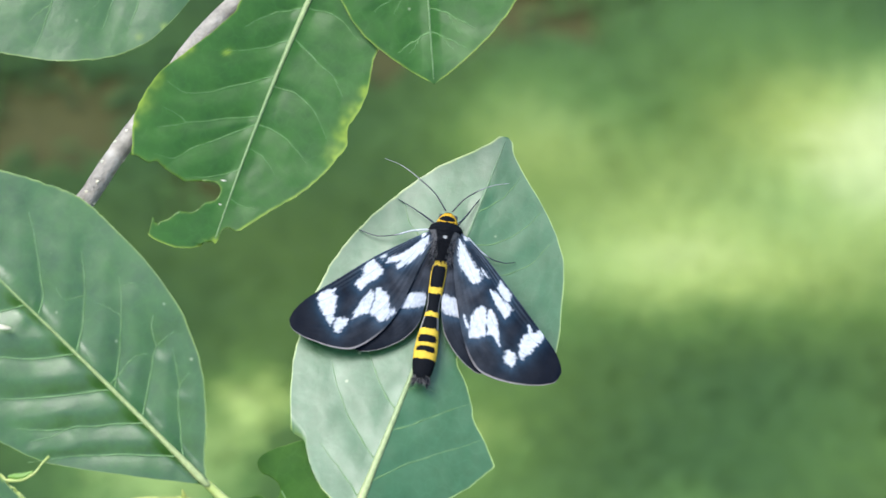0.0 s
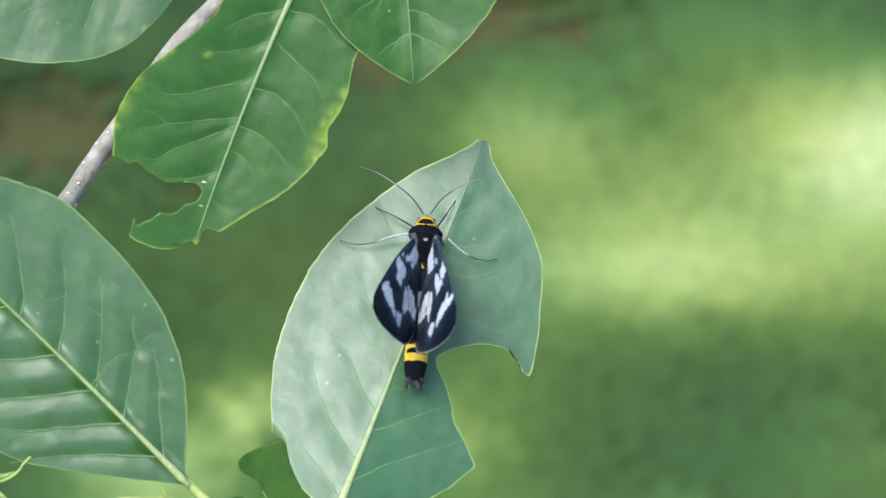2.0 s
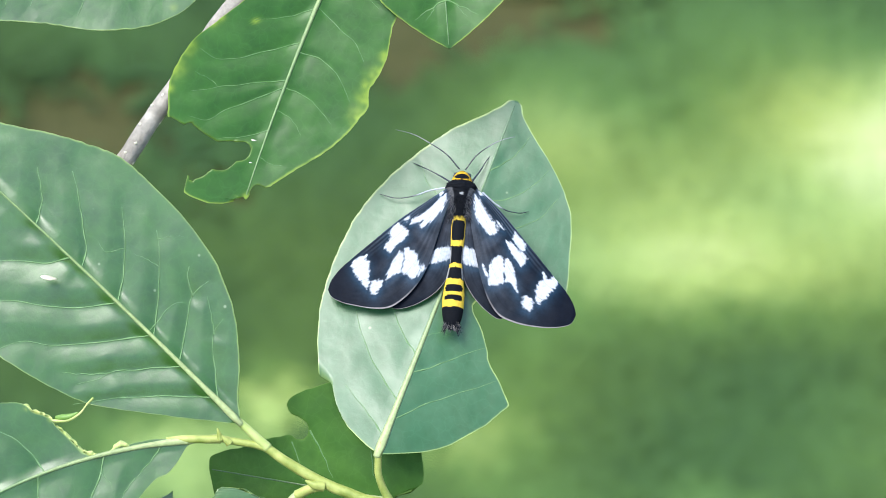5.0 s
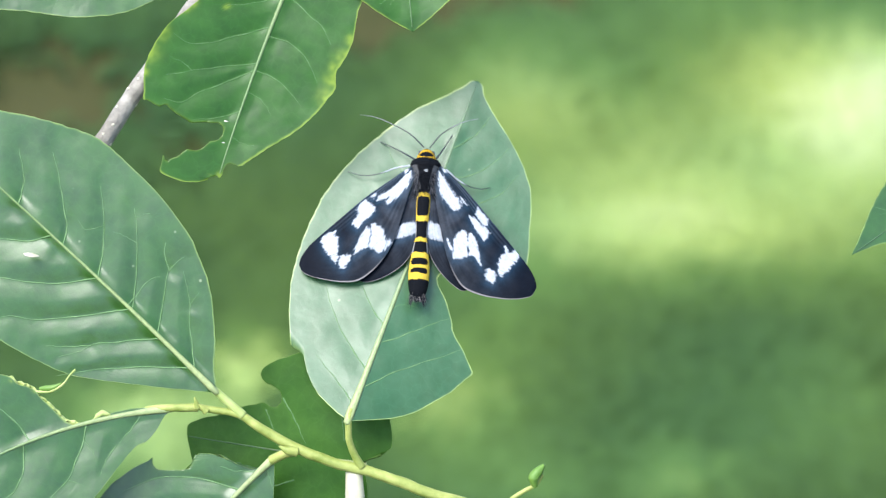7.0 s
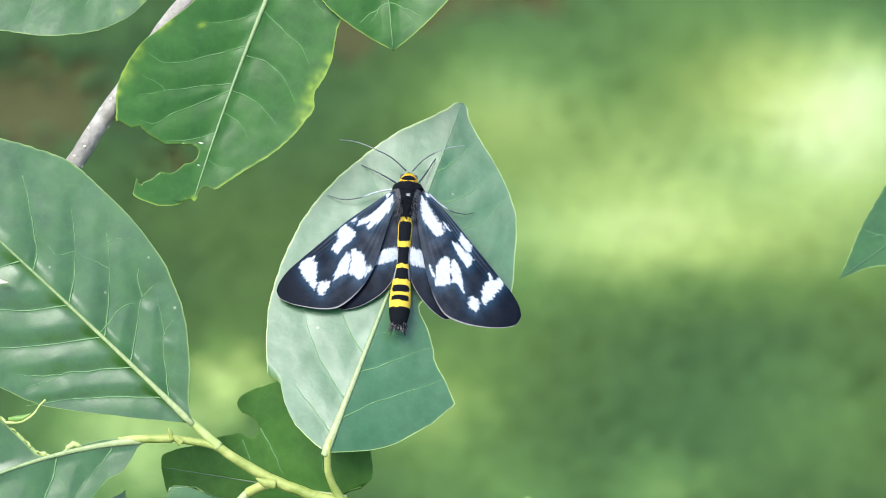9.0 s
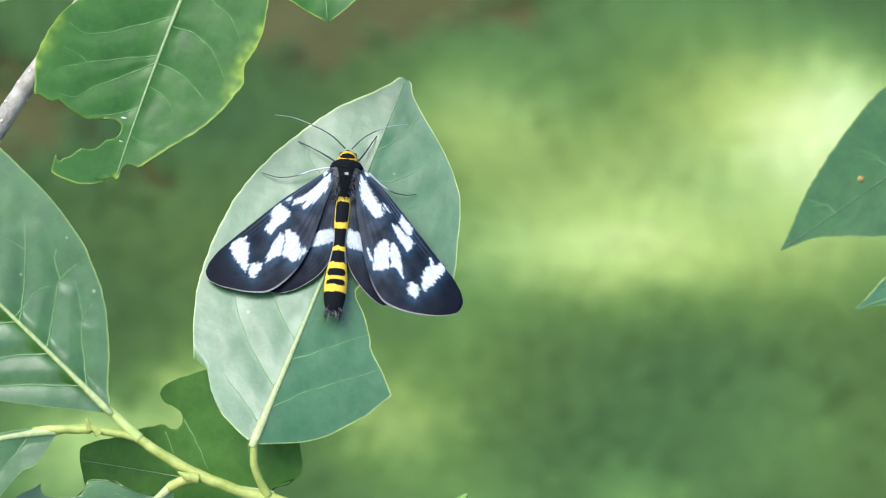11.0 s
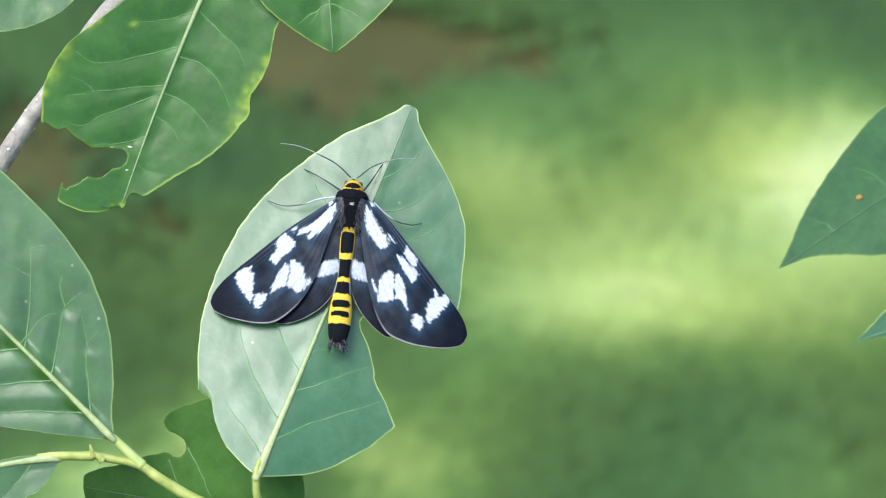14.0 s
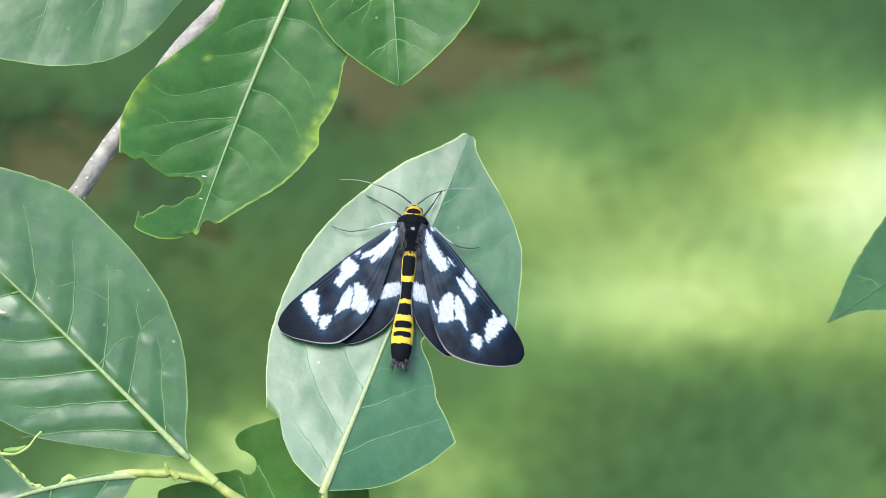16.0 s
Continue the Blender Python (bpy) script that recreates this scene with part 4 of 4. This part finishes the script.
FORE_LEFT["costal_blot"] = [(9.63, -5.53), (8.93, -6.15), (8.14, -6.77), (8.0, -7.52), (8.8, -8.43), (9.71, -9.14), (10.14, -9.93), (10.67, -10.53), (11.17, -10.18), (11.57, -9.72), (11.7, -9.26), (11.16, -8.66), (10.64, -7.87), (11.05, -7.32), (10.72, -6.45), (10.18, -5.85)]
FORE_LEFT["apical_blot"] = [(15.93, -11.59), (15.19, -11.26), (14.44, -11.03), (14.59, -11.7), (13.91, -12.04), (13.75, -13.17), (13.76, -14.6), (13.79, -15.83), (13.94, -16.41), (14.75, -15.6), (15.35, -14.97), (15.96, -14.25), (16.39, -13.51), (16.63, -12.58), (16.38, -11.99)]
FORE_LEFT["low_blot"] = [(13.57, -16.29), (13.15, -15.32), (12.31, -15.08), (11.55, -15.04), (11.69, -15.9), (12.12, -16.68), (12.66, -17.28), (13.24, -17.03)]
FORE_LEFT["big_blot_outer"] = [(9.17, -10.25), (8.59, -10.5), (8.44, -11.44), (8.66, -12.5), (8.79, -13.55), (9.72, -13.98), (10.45, -14.5), (10.99, -15.0), (10.86, -13.95), (10.54, -12.8), (10.05, -11.53)]
FORE_LEFT["big_blot_inner"] = [(8.44, -9.83), (7.87, -9.7), (7.09, -10.13), (6.49, -10.66), (6.05, -11.78), (5.8, -12.71), (5.94, -13.67), (6.46, -14.46), (7.03, -14.4), (8.02, -13.79), (8.7, -13.54), (8.47, -12.49), (8.25, -11.43)]
FORE_LEFT["inner_speck"] = [(5.27, -12.11), (4.95, -12.66), (5.75, -13.66), (6.1, -14.06), (5.88, -13.1)]
FORE_LEFT["base_speck"] = [(3.56, -0.53), (2.92, -0.21), (2.71, -0.58), (3.35, -0.99)]
FORE_LEFT["costal_speck"] = [(8.82, -4.91), (7.99, -4.39), (7.87, -4.86), (8.6, -5.38)]
HIND_LEFT = {}
HIND_LEFT["front"] = [(1.36, -0.88), (4.03, -8.81), (7.2, -14.88), (11.17, -18.34)]
HIND_LEFT["rear"] = [(1.36, -0.88), (0.94, -4.84), (0.86, -9.58), (1.04, -13.01), (1.71, -14.56), (2.77, -15.95), (4.58, -17.39), (6.61, -18.45), (8.67, -18.95), (11.17, -18.34)]
HIND_LEFT["band"] = [(4.05, -10.14), (3.33, -9.44), (2.4, -9.19), (1.46, -8.95), (0.87, -9.39), (0.79, -10.72), (1.72, -11.05), (2.65, -11.39), (3.58, -11.73), (4.43, -11.78), (4.67, -10.94)]
FORE_RIGHT = {}
FORE_RIGHT["front"] = [(2.15, 0.84), (4.53, -0.92), (6.93, -3.06), (9.55, -5.75), (12.18, -8.54), (16.02, -12.69), (18.46, -15.4), (19.3, -16.86), (19.66, -18.17)]
FORE_RIGHT["rear"] = [(1.48, -0.71), (1.75, -3.74), (2.65, -7.95), (3.75, -12.16), (4.78, -15.14), (6.06, -17.72), (7.49, -19.35), (9.82, -20.26), (13.64, -20.7), (17.23, -20.4), (18.99, -19.64), (19.66, -18.17)]
FORE_RIGHT["base_streak"] = [(2.31, -0.38), (2.81, -0.83), (3.33, -1.56), (4.15, -2.65), (4.98, -3.83), (5.9, -4.92), (6.43, -6.03), (5.99, -6.53), (5.24, -6.76), (4.55, -6.33), (3.94, -5.51), (3.13, -4.61), (2.6, -3.69), (2.33, -2.28)]
FORE_RIGHT["streak_tail"] = [(6.06, -4.44), (6.65, -4.78), (7.36, -5.69), (6.59, -5.45)]
FORE_RIGHT["costal_blot"] = [(9.08, -5.78), (9.78, -6.4), (10.38, -7.03), (10.99, -7.66), (10.94, -8.43), (10.49, -8.83), (9.69, -8.21), (8.87, -7.12)]
FORE_RIGHT["middle_blot"] = [(7.85, -7.47), (8.91, -7.78), (9.91, -8.67), (10.9, -9.38), (11.41, -10.01), (10.98, -10.8), (10.45, -11.49), (9.85, -10.86), (9.13, -9.95), (8.41, -9.05)]
FORE_RIGHT["big_blot_inner"] = [(7.14, -9.97), (7.55, -10.61), (7.82, -11.93), (7.94, -14.1), (7.21, -14.53), (6.27, -14.77), (5.61, -14.71), (5.35, -13.49), (5.45, -12.06), (5.86, -10.9), (6.4, -10.3)]
FORE_RIGHT["big_blot_outer"] = [(7.83, -10.5), (8.3, -10.38), (8.8, -10.92), (9.34, -12.03), (9.79, -13.24), (10.06, -14.65), (10.33, -15.96), (9.71, -15.14), (9.09, -14.23), (8.13, -14.0), (7.91, -11.92)]
FORE_RIGHT["low_blot"] = [(11.01, -16.2), (11.65, -15.88), (12.43, -16.22), (12.96, -17.14), (12.37, -18.4), (11.19, -17.81)]
FORE_RIGHT["apical_blot"] = [(14.18, -11.94), (14.62, -13.05), (15.2, -13.12), (15.71, -12.14), (16.29, -12.39), (16.62, -13.22), (16.02, -14.3), (15.4, -15.0), (14.62, -16.28), (13.72, -17.09), (13.03, -16.66), (13.21, -14.94), (13.43, -13.79), (13.98, -13.38)]
FORE_RIGHT["inner_speck"] = [(4.38, -11.56), (5.21, -12.74), (5.55, -13.67), (4.85, -13.05)]
FORE_RIGHT["base_speck"] = [(2.85, 0.12), (3.43, -0.03), (3.65, -0.49), (3.07, -0.34)]
HIND_RIGHT = {}
HIND_RIGHT["front"] = [(1.19, -0.73), (4.01, -8.35), (6.44, -14.38), (9.16, -18.68)]
HIND_RIGHT["rear"] = [(1.19, -0.73), (0.86, -4.74), (0.75, -9.49), (1.23, -12.88), (1.8, -14.46), (2.63, -15.74), (4.15, -17.45), (5.74, -18.69), (7.5, -19.54), (9.16, -18.68)]
HIND_RIGHT["band"] = [(0.25, -9.04), (1.18, -8.7), (1.96, -9.04), (2.73, -9.18), (3.33, -9.81), (3.76, -10.74), (4.02, -11.96), (3.25, -11.72), (2.3, -11.68), (1.53, -11.53), (0.93, -10.9)]


def wing_mesh(name, plan, side, parent, hinge, lift, hind=False):
    rows, cols = 170, 140
    front, rear = plan["front"], plan["rear"]
    patches = [q for key, q in plan.items() if key not in ("front", "rear")]
    a, b = curve_points(front, rows), curve_points(rear, rows)
    v = np.linspace(0, 1, cols)
    xy = a[:, None] * (1 - v[None, :, None]) + b[:, None] * v[None, :, None]
    x, y = xy[..., 0], xy[..., 1]
    s = np.broadcast_to(np.linspace(0, 1, rows)[:, None], x.shape)
    vv = np.broadcast_to(v[None], x.shape)
    ragged = 0.24 * soft_noise(vv * 24, s * 2.5, 1.0, 4.2 + side) + 0.22 * soft_noise(x, y, 2.6, 1.1) + 0.12 * soft_noise(x, y, 7.0, 2.1)
    white = np.zeros_like(x)
    for q in patches:
        white = np.maximum(white, np.clip(0.5 - (inside_of(x, y, q) + ragged) / 0.28, 0, 1))
    vein = np.abs((vv * 6 + 0.35 * np.sin(vv * 9)) % 1 - 0.5) * 2
    line = np.exp(-(vein / 0.09) ** 2) * np.clip(s * 6, 0, 1) * np.clip(3 - 3.4 * s, 0, 1)
    inner = np.clip(1.15 - s * 1.25, 0, 1) * np.clip(vv * 1.6 - 0.2, 0, 1)
    base = np.array(INK)[None, None] * (1 - inner[..., None]) + np.array(SMOKE)[None, None] * inner[..., None]
    base = base * (1 - (0.1 if hind else 0.3) * line[..., None])
    white = white * (1 - 0.45 * np.exp(-(vein / 0.045) ** 2))
    halo = np.zeros_like(x)
    for q in patches:
        halo = np.maximum(halo, np.exp(-np.maximum(inside_of(x, y + 0.5, q), 0) / 0.65))
    halo = halo * (1 - white)
    smoke = np.clip(0.5 + 1.6 * soft_noise(x, y, 0.55, 6.1), 0, 1) * np.clip(1.3 - 1.5 * s, 0, 1)
    base = base + np.array((0.019, 0.022, 0.027)) * (smoke * np.clip(vv * 4 - 0.6, 0, 1))[..., None]
    costa = np.clip(1 - vv / 0.2, 0, 1) * np.clip(0.5 + 0.5 * np.cos(vv * 120), 0, 1) * np.clip(1.4 - 1.8 * s, 0, 1)
    base = base + np.array((0.075, 0.10, 0.125)) * costa[..., None]
    col = base * (1 - white[..., None]) + np.array(CHALK) * (0.86 if hind else 1.0) * white[..., None] + np.array((0.007, 0.024, 0.042)) * halo[..., None]
    fringe = np.clip((vv - 0.972) / 0.012, 0, 1) * np.clip((s - 0.45) * 6, 0, 1)
    col = col * (1 - fringe[..., None]) + np.array(GREY) * fringe[..., None]
    z = lift + 0.9 * np.sin(s * np.pi) * np.sin(vv * np.pi * 0.9) * 0.5 + (0.012 if hind else 0.03) * np.cos(vein * np.pi) * np.clip(s * 3, 0, 1) * np.clip(2.6 - 2.8 * s, 0, 1) - 2.9 * s + 0.12 * soft_noise(x, y, 0.5, 8.8)
    hx, hy = hinge
    verts = np.stack([side * (x - hx), y - hy, z], -1).reshape(-1, 3) * 0.001
    faces = []
    for i in range(rows - 1):
        for j in range(cols - 1):
            q = (i * cols + j, i * cols + j + 1, (i + 1) * cols + j + 1, (i + 1) * cols + j)
            faces.append(q[::-1] if side > 0 else q)
    ob = mesh_object(name, verts, faces, SCALES, parent, "", col.reshape(-1, 3))
    ob.location = (side * hx * 0.001, hy * 0.001, 0.0)
    thick = ob.modifiers.new("thickness", "SOLIDIFY")
    thick.thickness, thick.offset = 0.00008, -1
    return ob


def lathe(stations, colour, squash=0.85, sides=44, rough=0.0):
    """A body along y: stations of (y, radius, height of its middle); colour(y, angle) with 0 at the back, +-pi below."""
    q = curve_points(stations, 150)
    ang = np.linspace(-np.pi, np.pi, sides, endpoint=False)
    verts, cols, faces = [], [], []
    for yy, r, h in q:
        for a in ang:
            k = 1 + rough * noise.noise((yy * 3, math.cos(a) * 3, math.sin(a) * 3))
            verts.append((r * k * math.sin(a) * 0.001, yy * 0.001, (h + r * k * math.cos(a) * squash) * 0.001))
            cols.append(colour(yy, a))
    n = len(q)
    faces = [(i * sides + j, i * sides + (j + 1) % sides, (i + 1) * sides + (j + 1) % sides, (i + 1) * sides + j) for i in range(n - 1) for j in range(sides)]
    faces += [tuple(range(sides))[::-1], tuple(range((n - 1) * sides, n * sides))]
    return verts, faces, cols


def build_moth():
    body = new("moth")
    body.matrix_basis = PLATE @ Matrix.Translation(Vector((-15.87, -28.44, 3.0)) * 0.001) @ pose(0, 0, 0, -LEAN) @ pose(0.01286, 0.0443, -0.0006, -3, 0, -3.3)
    # scaled to fit the camera's view once tilted with the leaf
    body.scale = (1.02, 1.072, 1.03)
    tagged(body, "black and white moth with a yellow-banded body on a leaf", "moth")

    def bands(y, a):
        wobble = y + 0.09 * noise.noise((y * 1.2, a * 1.6, 0.5))
        for top, bottom in ((-4.1, -4.85), (-8.1, -9.0), (-11.7, -12.4), (-14.3, -15.25), (-16.4, -17.0), (-17.8, -18.85)):
            if bottom <= wobble <= top:
                return YELLOW
        # between the bands a black oval on the back leaves yellow flanks
        for top, bottom, wide in ((-4.85, -8.1, 1.12), (-15.25, -16.4, 1.0), (-17.0, -17.8, 0.95)):
            if bottom <= wobble <= top and (abs(a) / wide) ** 3 + (abs(wobble - (top + bottom) / 2) / ((top - bottom) * 0.56)) ** 4 > 1:
                return YELLOW
        return BLACK if not (-11.7 < y < -9.1 and abs(a) > 1.0 or -14.3 < y < -12.4 and abs(a) > 0.95) else (0.25, 0.25, 0.24)

    v, f, c = lathe([(-3.0, 0.9, 0.1), (-5, 1.15, 0.1), (-8, 1.1, 0), (-11, 0.95, -0.2), (-14, 1.4, -0.4), (-17, 1.75, -0.6), (-19.5, 1.65, -0.7), (-21.3, 1.1, -0.8), (-22.0, 0.4, -0.9)], bands)
    mesh_object("abdomen", v, f, FUR, body, "abdomen banded yellow and black", c)
    v, f, c = lathe([(1.9, 0.9, 0.0), (1.4, 2.2, 0.1), (0.6, 2.6, 0.2), (-0.5, 2.0, 0.3), (-2.6, 1.2, 0.25), (-4.4, 0.7, 0.1)], lambda y, a: (0.4, 0.4, 0.4) if (y + 0.75) ** 2 + (a * 2.6 - 0.2) ** 2 < 0.06 else BLACK if abs(a) < 0.7 or y > 0.2 else (0.09, 0.09, 0.095), rough=0.10)
    mesh_object("thorax", v, f, FUR, body, "furry black thorax", c)
    v, f, c = lathe([(3.7, 0.2, -0.1), (3.5, 0.6, -0.1), (3.1, 1.0, 0.0), (2.5, 1.4, 0.1), (1.9, 1.62, 0.1), (1.4, 1.4, 0.0), (1.2, 0.8, 0)], lambda y, a: BLACK if (a / 0.9) ** 2 + ((y - 2.3) / 0.48) ** 2 < 1 or y > 3.4 or (y < 1.65 + 0.2 * math.cos(a * 9)) else ORANGE, rough=0.06)
    mesh_object("head", v, f, FUR, body, "orange head and collar with a black bar", c)
    for side in (-1, 1):
        v, f, c = lathe([(3.9, 0.1, 0), (3.75, 0.35, 0), (3.4, 0.45, 0), (3.05, 0.35, 0), (2.9, 0.1, 0)], lambda y, a: BLACK, 1.0, 14)
        eye = mesh_object("eye", v, f, CHITIN, body)
        eye.location = (side * 0.001, -0.0005, -0.0001)
    # loose hairs on the thorax, collar and tail
    rng = np.random.default_rng(3)
    for name, label, spots, colours, amount in (("fur", "loose grey and black hairs", (-4.4, 1.6, 1.75), (BLACK, SMOKE, (0.11, 0.11, 0.115)), 1300), ("tail_tuft", "grey-tipped black tail hairs", (-22.2, -20.2, 1.0), (BLACK, SMOKE, (0.17, 0.16, 0.15)), 420)):
        verts, faces, cols = [], [], []
        for i in range(amount):
            yy, a = rng.uniform(spots[0], spots[1]), rng.uniform(-1.9, 1.9)
            r = spots[2] * (1 - 0.25 * abs(yy - (spots[0] + spots[1]) / 2) / (spots[1] - spots[0]))
            h = 0.25 if name == "fur" else -0.8
            p = np.array((r * math.sin(a), yy, h + r * math.cos(a) * 0.8))
            d = np.array((math.sin(a) * 0.5, -1.0, 0.25 * math.cos(a))) + rng.normal(0, 0.25, 3)
            d /= np.linalg.norm(d)
            long = rng.uniform(0.5, 1.5) * (1.0 if abs(a) > 0.6 else 0.6)
            w = np.cross(d, (0, 0, 1.0)) * 0.045
            k = len(verts)
            verts += [p - w, p + w, p + d * long]
            faces.append((k, k + 1, k + 2))
            col = colours[rng.integers(0, 3)] if abs(a) > 0.6 and yy < 0.6 or name != "fur" else BLACK
            cols += [col, col, col]
        tagged(mesh_object(name, np.array(verts) * 0.001, faces, FUR, body, label, cols), kind="stuff")

    wings = []
    for side in (-1, 1):
        hind = wing_mesh("hindwing", HIND_LEFT if side < 0 else HIND_RIGHT, side, body, (1.2, -0.6), 0.65, True)
        fore = wing_mesh("forewing", FORE_LEFT if side < 0 else FORE_RIGHT, side, body, (2.0, 0.6), 0.85)
        wings += [(fore, side), (hind, side)]

    feelers = []
    for side, points in ((-1, ((0, 0, 0), (-2.2, 1.8, 0.5), (-5.2, 3.3, 0.7), (-8.6, 4.6, 0.5), (-11.2, 5.0, 0.2))), (1, ((0, 0, 0), (1.7, 1.9, 0.5), (3.6, 3.2, 0.7), (6.0, 4.4, 0.5), (8.2, 5.0, 0.2)))):
        v, f = tube(curve_points(np.array(points) * 0.001, 40), np.linspace(0.00011, 0.00005, 40), 6)
        along = np.concatenate([np.repeat(np.linspace(0, 1, 40), 6), [0, 1]])[:, None]
        pale = np.clip((along - 0.45) / 0.12, 0, 1)
        feeler = mesh_object("antenna", v, f, LIMB, body, "thin dark antenna with a pale outer half", np.array((0.02, 0.025, 0.032)) * (1 - pale) + np.array((0.27, 0.28, 0.28)) * pale)
        feeler.location = (side * 0.0005, 0.0038, 0.0004)
        feelers.append((feeler, side))
    for points in [[(-1.81, 1.61, 0.3), (-3.79, 3.02, -0.65), (-5.27, 3.88, -1.1), (-8.02, 5.44, -2.3)], [(-2.51, 0.62, 0.3), (-5.07, 0.37, -0.65), (-7.68, -0.54, -1.1), (-10.23, -0.88, -1.55), (-13.13, -0.09, -2.3)], [(1.69, 2.0, 0.3), (2.81, 4.16, -0.65), (3.74, 6.12, -1.1), (4.76, 8.27, -2.3)], [(3.51, 0.2, 0.3), (5.98, -1.37, -0.65), (7.93, -2.11, -1.1), (9.54, -2.11, -1.55), (11.03, -1.46, -2.3)]]:
        v, f = tube(curve_points(np.array(points) * 0.001, 30), np.interp(np.linspace(0, 1, 30), (0, 0.4, 0.45, 1), (0.16, 0.12, 0.09, 0.06)) * 0.001, 6)
        along = np.concatenate([np.repeat(np.linspace(0, 1, 30), 6), [0, 1]])[:, None]
        pale = np.clip((0.5 - along) / 0.1, 0, 1) * (1.0 if len(points) > 4 else 0.0)
        mesh_object("leg", v, f, LIMB, body, "thin dark leg with a whitish thigh" if len(points) > 4 else "thin dark leg", np.array((0.02, 0.028, 0.036)) * (1 - pale) + np.array((0.40, 0.44, 0.46)) * pale)
    return body, wings, feelers


moth, wings, feelers = build_moth()



def motions():
    # the leaf and its moth swing on the petiole: time, tip forward, turn, shift in mm
    sway = [(0, 0.88, -0.21, -0.03, 0.16), (0.5, 0.37, -0.02, 0.06, 0.16), (1, -0.52, 0.23, 0.03, 0.13), (1.5, -0.2, -0.14, -0.02, 0.15), (2, -0.57, 0.31, 0.09, 0.15),
            (2.5, 0.3, -0.08, -0.07, 0.33), (3, 0.4, -0.06, -0.04, 0.26), (3.5, 0.25, -0.01, 0.11, 0.12), (6, -0.19, 0.11, -0.03, 0.1), (6.5, -0.39, -0.14, -0.11, 0.03),
            (7, 0.0, 0.0, 0.0, 0.0), (7.5, -0.14, -0.34, -0.05, -0.03), (8, -0.28, -0.13, 0.09, -0.13), (10.5, 0.14, -1.08, -0.72, 0.15), (11, 0.35, -1.03, 0.03, 0.17),
            (11.5, -0.36, -0.69, -0.04, 0.19), (12, 4.14, -1.24, -0.14, -0.6), (12.5, 2.82, -1.02, -0.1, -0.45), (13, 8.29, -1.13, -0.25, -0.77), (13.5, 3.7, -2.13, -0.03, -0.43),
            (14, 3.99, -1.07, 0.18, -0.56), (14.5, 5.28, -0.94, 0.23, -0.32), (15, 4.57, -0.92, 0.35, -0.26), (15.5, 6.19, -1.38, 0.24, -0.31), (16, 3.23, -0.5, -0.05, -0.08)]
    pivot = Vector((-15.87, -28.44, 3.0)) * 0.001
    leaf_rest = moth_leaf.matrix_basis.copy()
    moth_rest = moth.matrix_basis.normalized()
    turns = {0: 4.5, 0.5: 2.0, 1: 0.5}
    leaf_rows, moth_rows = [], []
    for t, forward, turn, x, y in sway:
        swing = PLATE @ Matrix.Translation(pivot + Vector((x, y, 0)) * 0.001) @ pose(0, 0, 0, forward, 0, turn) @ Matrix.Translation(-pivot) @ PLATE.inverted()
        leaf_rows.append((t, TO_SHRUB @ swing @ TO_SHRUB.inverted() @ leaf_rest))
        # the moth itself turns a little in the first second
        moth_rows.append((t, swing @ moth_rest @ pose(0, 0.003, 0, 0, 0, -turns.get(t, 0)) @ pose(0, -0.003, 0)))
    walk(moth_leaf, leaf_rows)
    walk(moth, moth_rows)
    bob = [(0, 3.04, -1.43), (7, 3.04, -1.43), (8, 2.09, -1.33), (10.5, 1.52, 0.38), (11, -0.19, 1.05), (11.5, 0.76, 0.76), (12, 1.14, -0.48), (12.5, 1.05, -1.05), (13, 1.05, -0.86), (13.5, 0.19, -3.14), (14, -0.57, 3.14), (14.5, -0.48, 0.29), (15, 1.43, -0.95), (15.5, 0.86, -1.14), (16, -0.76, -1.05)]
    rest = right_leaf.matrix_basis.copy()
    walk(right_leaf, [(t, TO_SHRUB @ PLATE @ Matrix.Translation(Vector((x, y, 0)) * 0.001) @ PLATE.inverted() @ TO_SHRUB.inverted() @ rest) for t, x, y in bob])
    # wings: open at 0, folded up and in over the abdomen at 1
    beat = [(0, 0.08), (0.1, 0.37), (0.2, 0.89), (0.3, 0.99), (0.4, 0.46), (0.5, 0.29), (0.6, 0.1), (0.7, 0.05), (0.8, 0.07), (0.9, 0.36), (1.0, 0.77), (1.1, 1.0), (1.2, 0.93), (1.3, 0.69), (1.4, 0.38), (1.5, 0.14), (1.6, 0.07), (1.7, 0.09), (1.8, 0.44), (1.9, 0.83), (2.0, 1.0), (2.1, 0.91), (2.2, 0.63), (2.3, 0.32), (2.4, 0.11), (2.5, 0.11), (2.6, 0.11), (2.7, 0.2), (2.8, 0.46), (2.9, 0.75), (3.0, 0.8), (3.1, 0.6), (3.2, 0.36), (3.3, 0.16), (3.4, 0.09), (3.5, 0.07), (6.0, 0.02), (7.0, 0.0), (16.0, 0.0)]
    for wing, side in wings:
        rest = wing.matrix_basis.copy()
        up, back, inward = (74, 5, 10.5) if wing.name.startswith("hind") else (70, 2, 12.5)
        # the wings start a little further forward
        walk(wing, [(t, rest @ pose(0, 0, 0, 0, 0, -inward * side * fold + 3 * side * max(0, 1 - 2.5 * t)) @ pose(0, 0, 0, -back * fold) @ pose(0, 0, 0, 0, -up * side * fold)) for t, fold in beat])
    spread = [(0, 8, -4), (1.5, 9, -7), (3.5, 7.5, -8), (7, 0, -3), (11, -3, 3), (12.5, -3, 3), (14.5, -4, 10), (16, -10.7, 12.4)]
    for feeler, side in feelers:
        rest = feeler.matrix_basis.copy()
        walk(feeler, [(t, rest @ pose(0, 0, 0, 0, 0, -a if side < 0 else -b)) for t, a, b in spread])


motions()
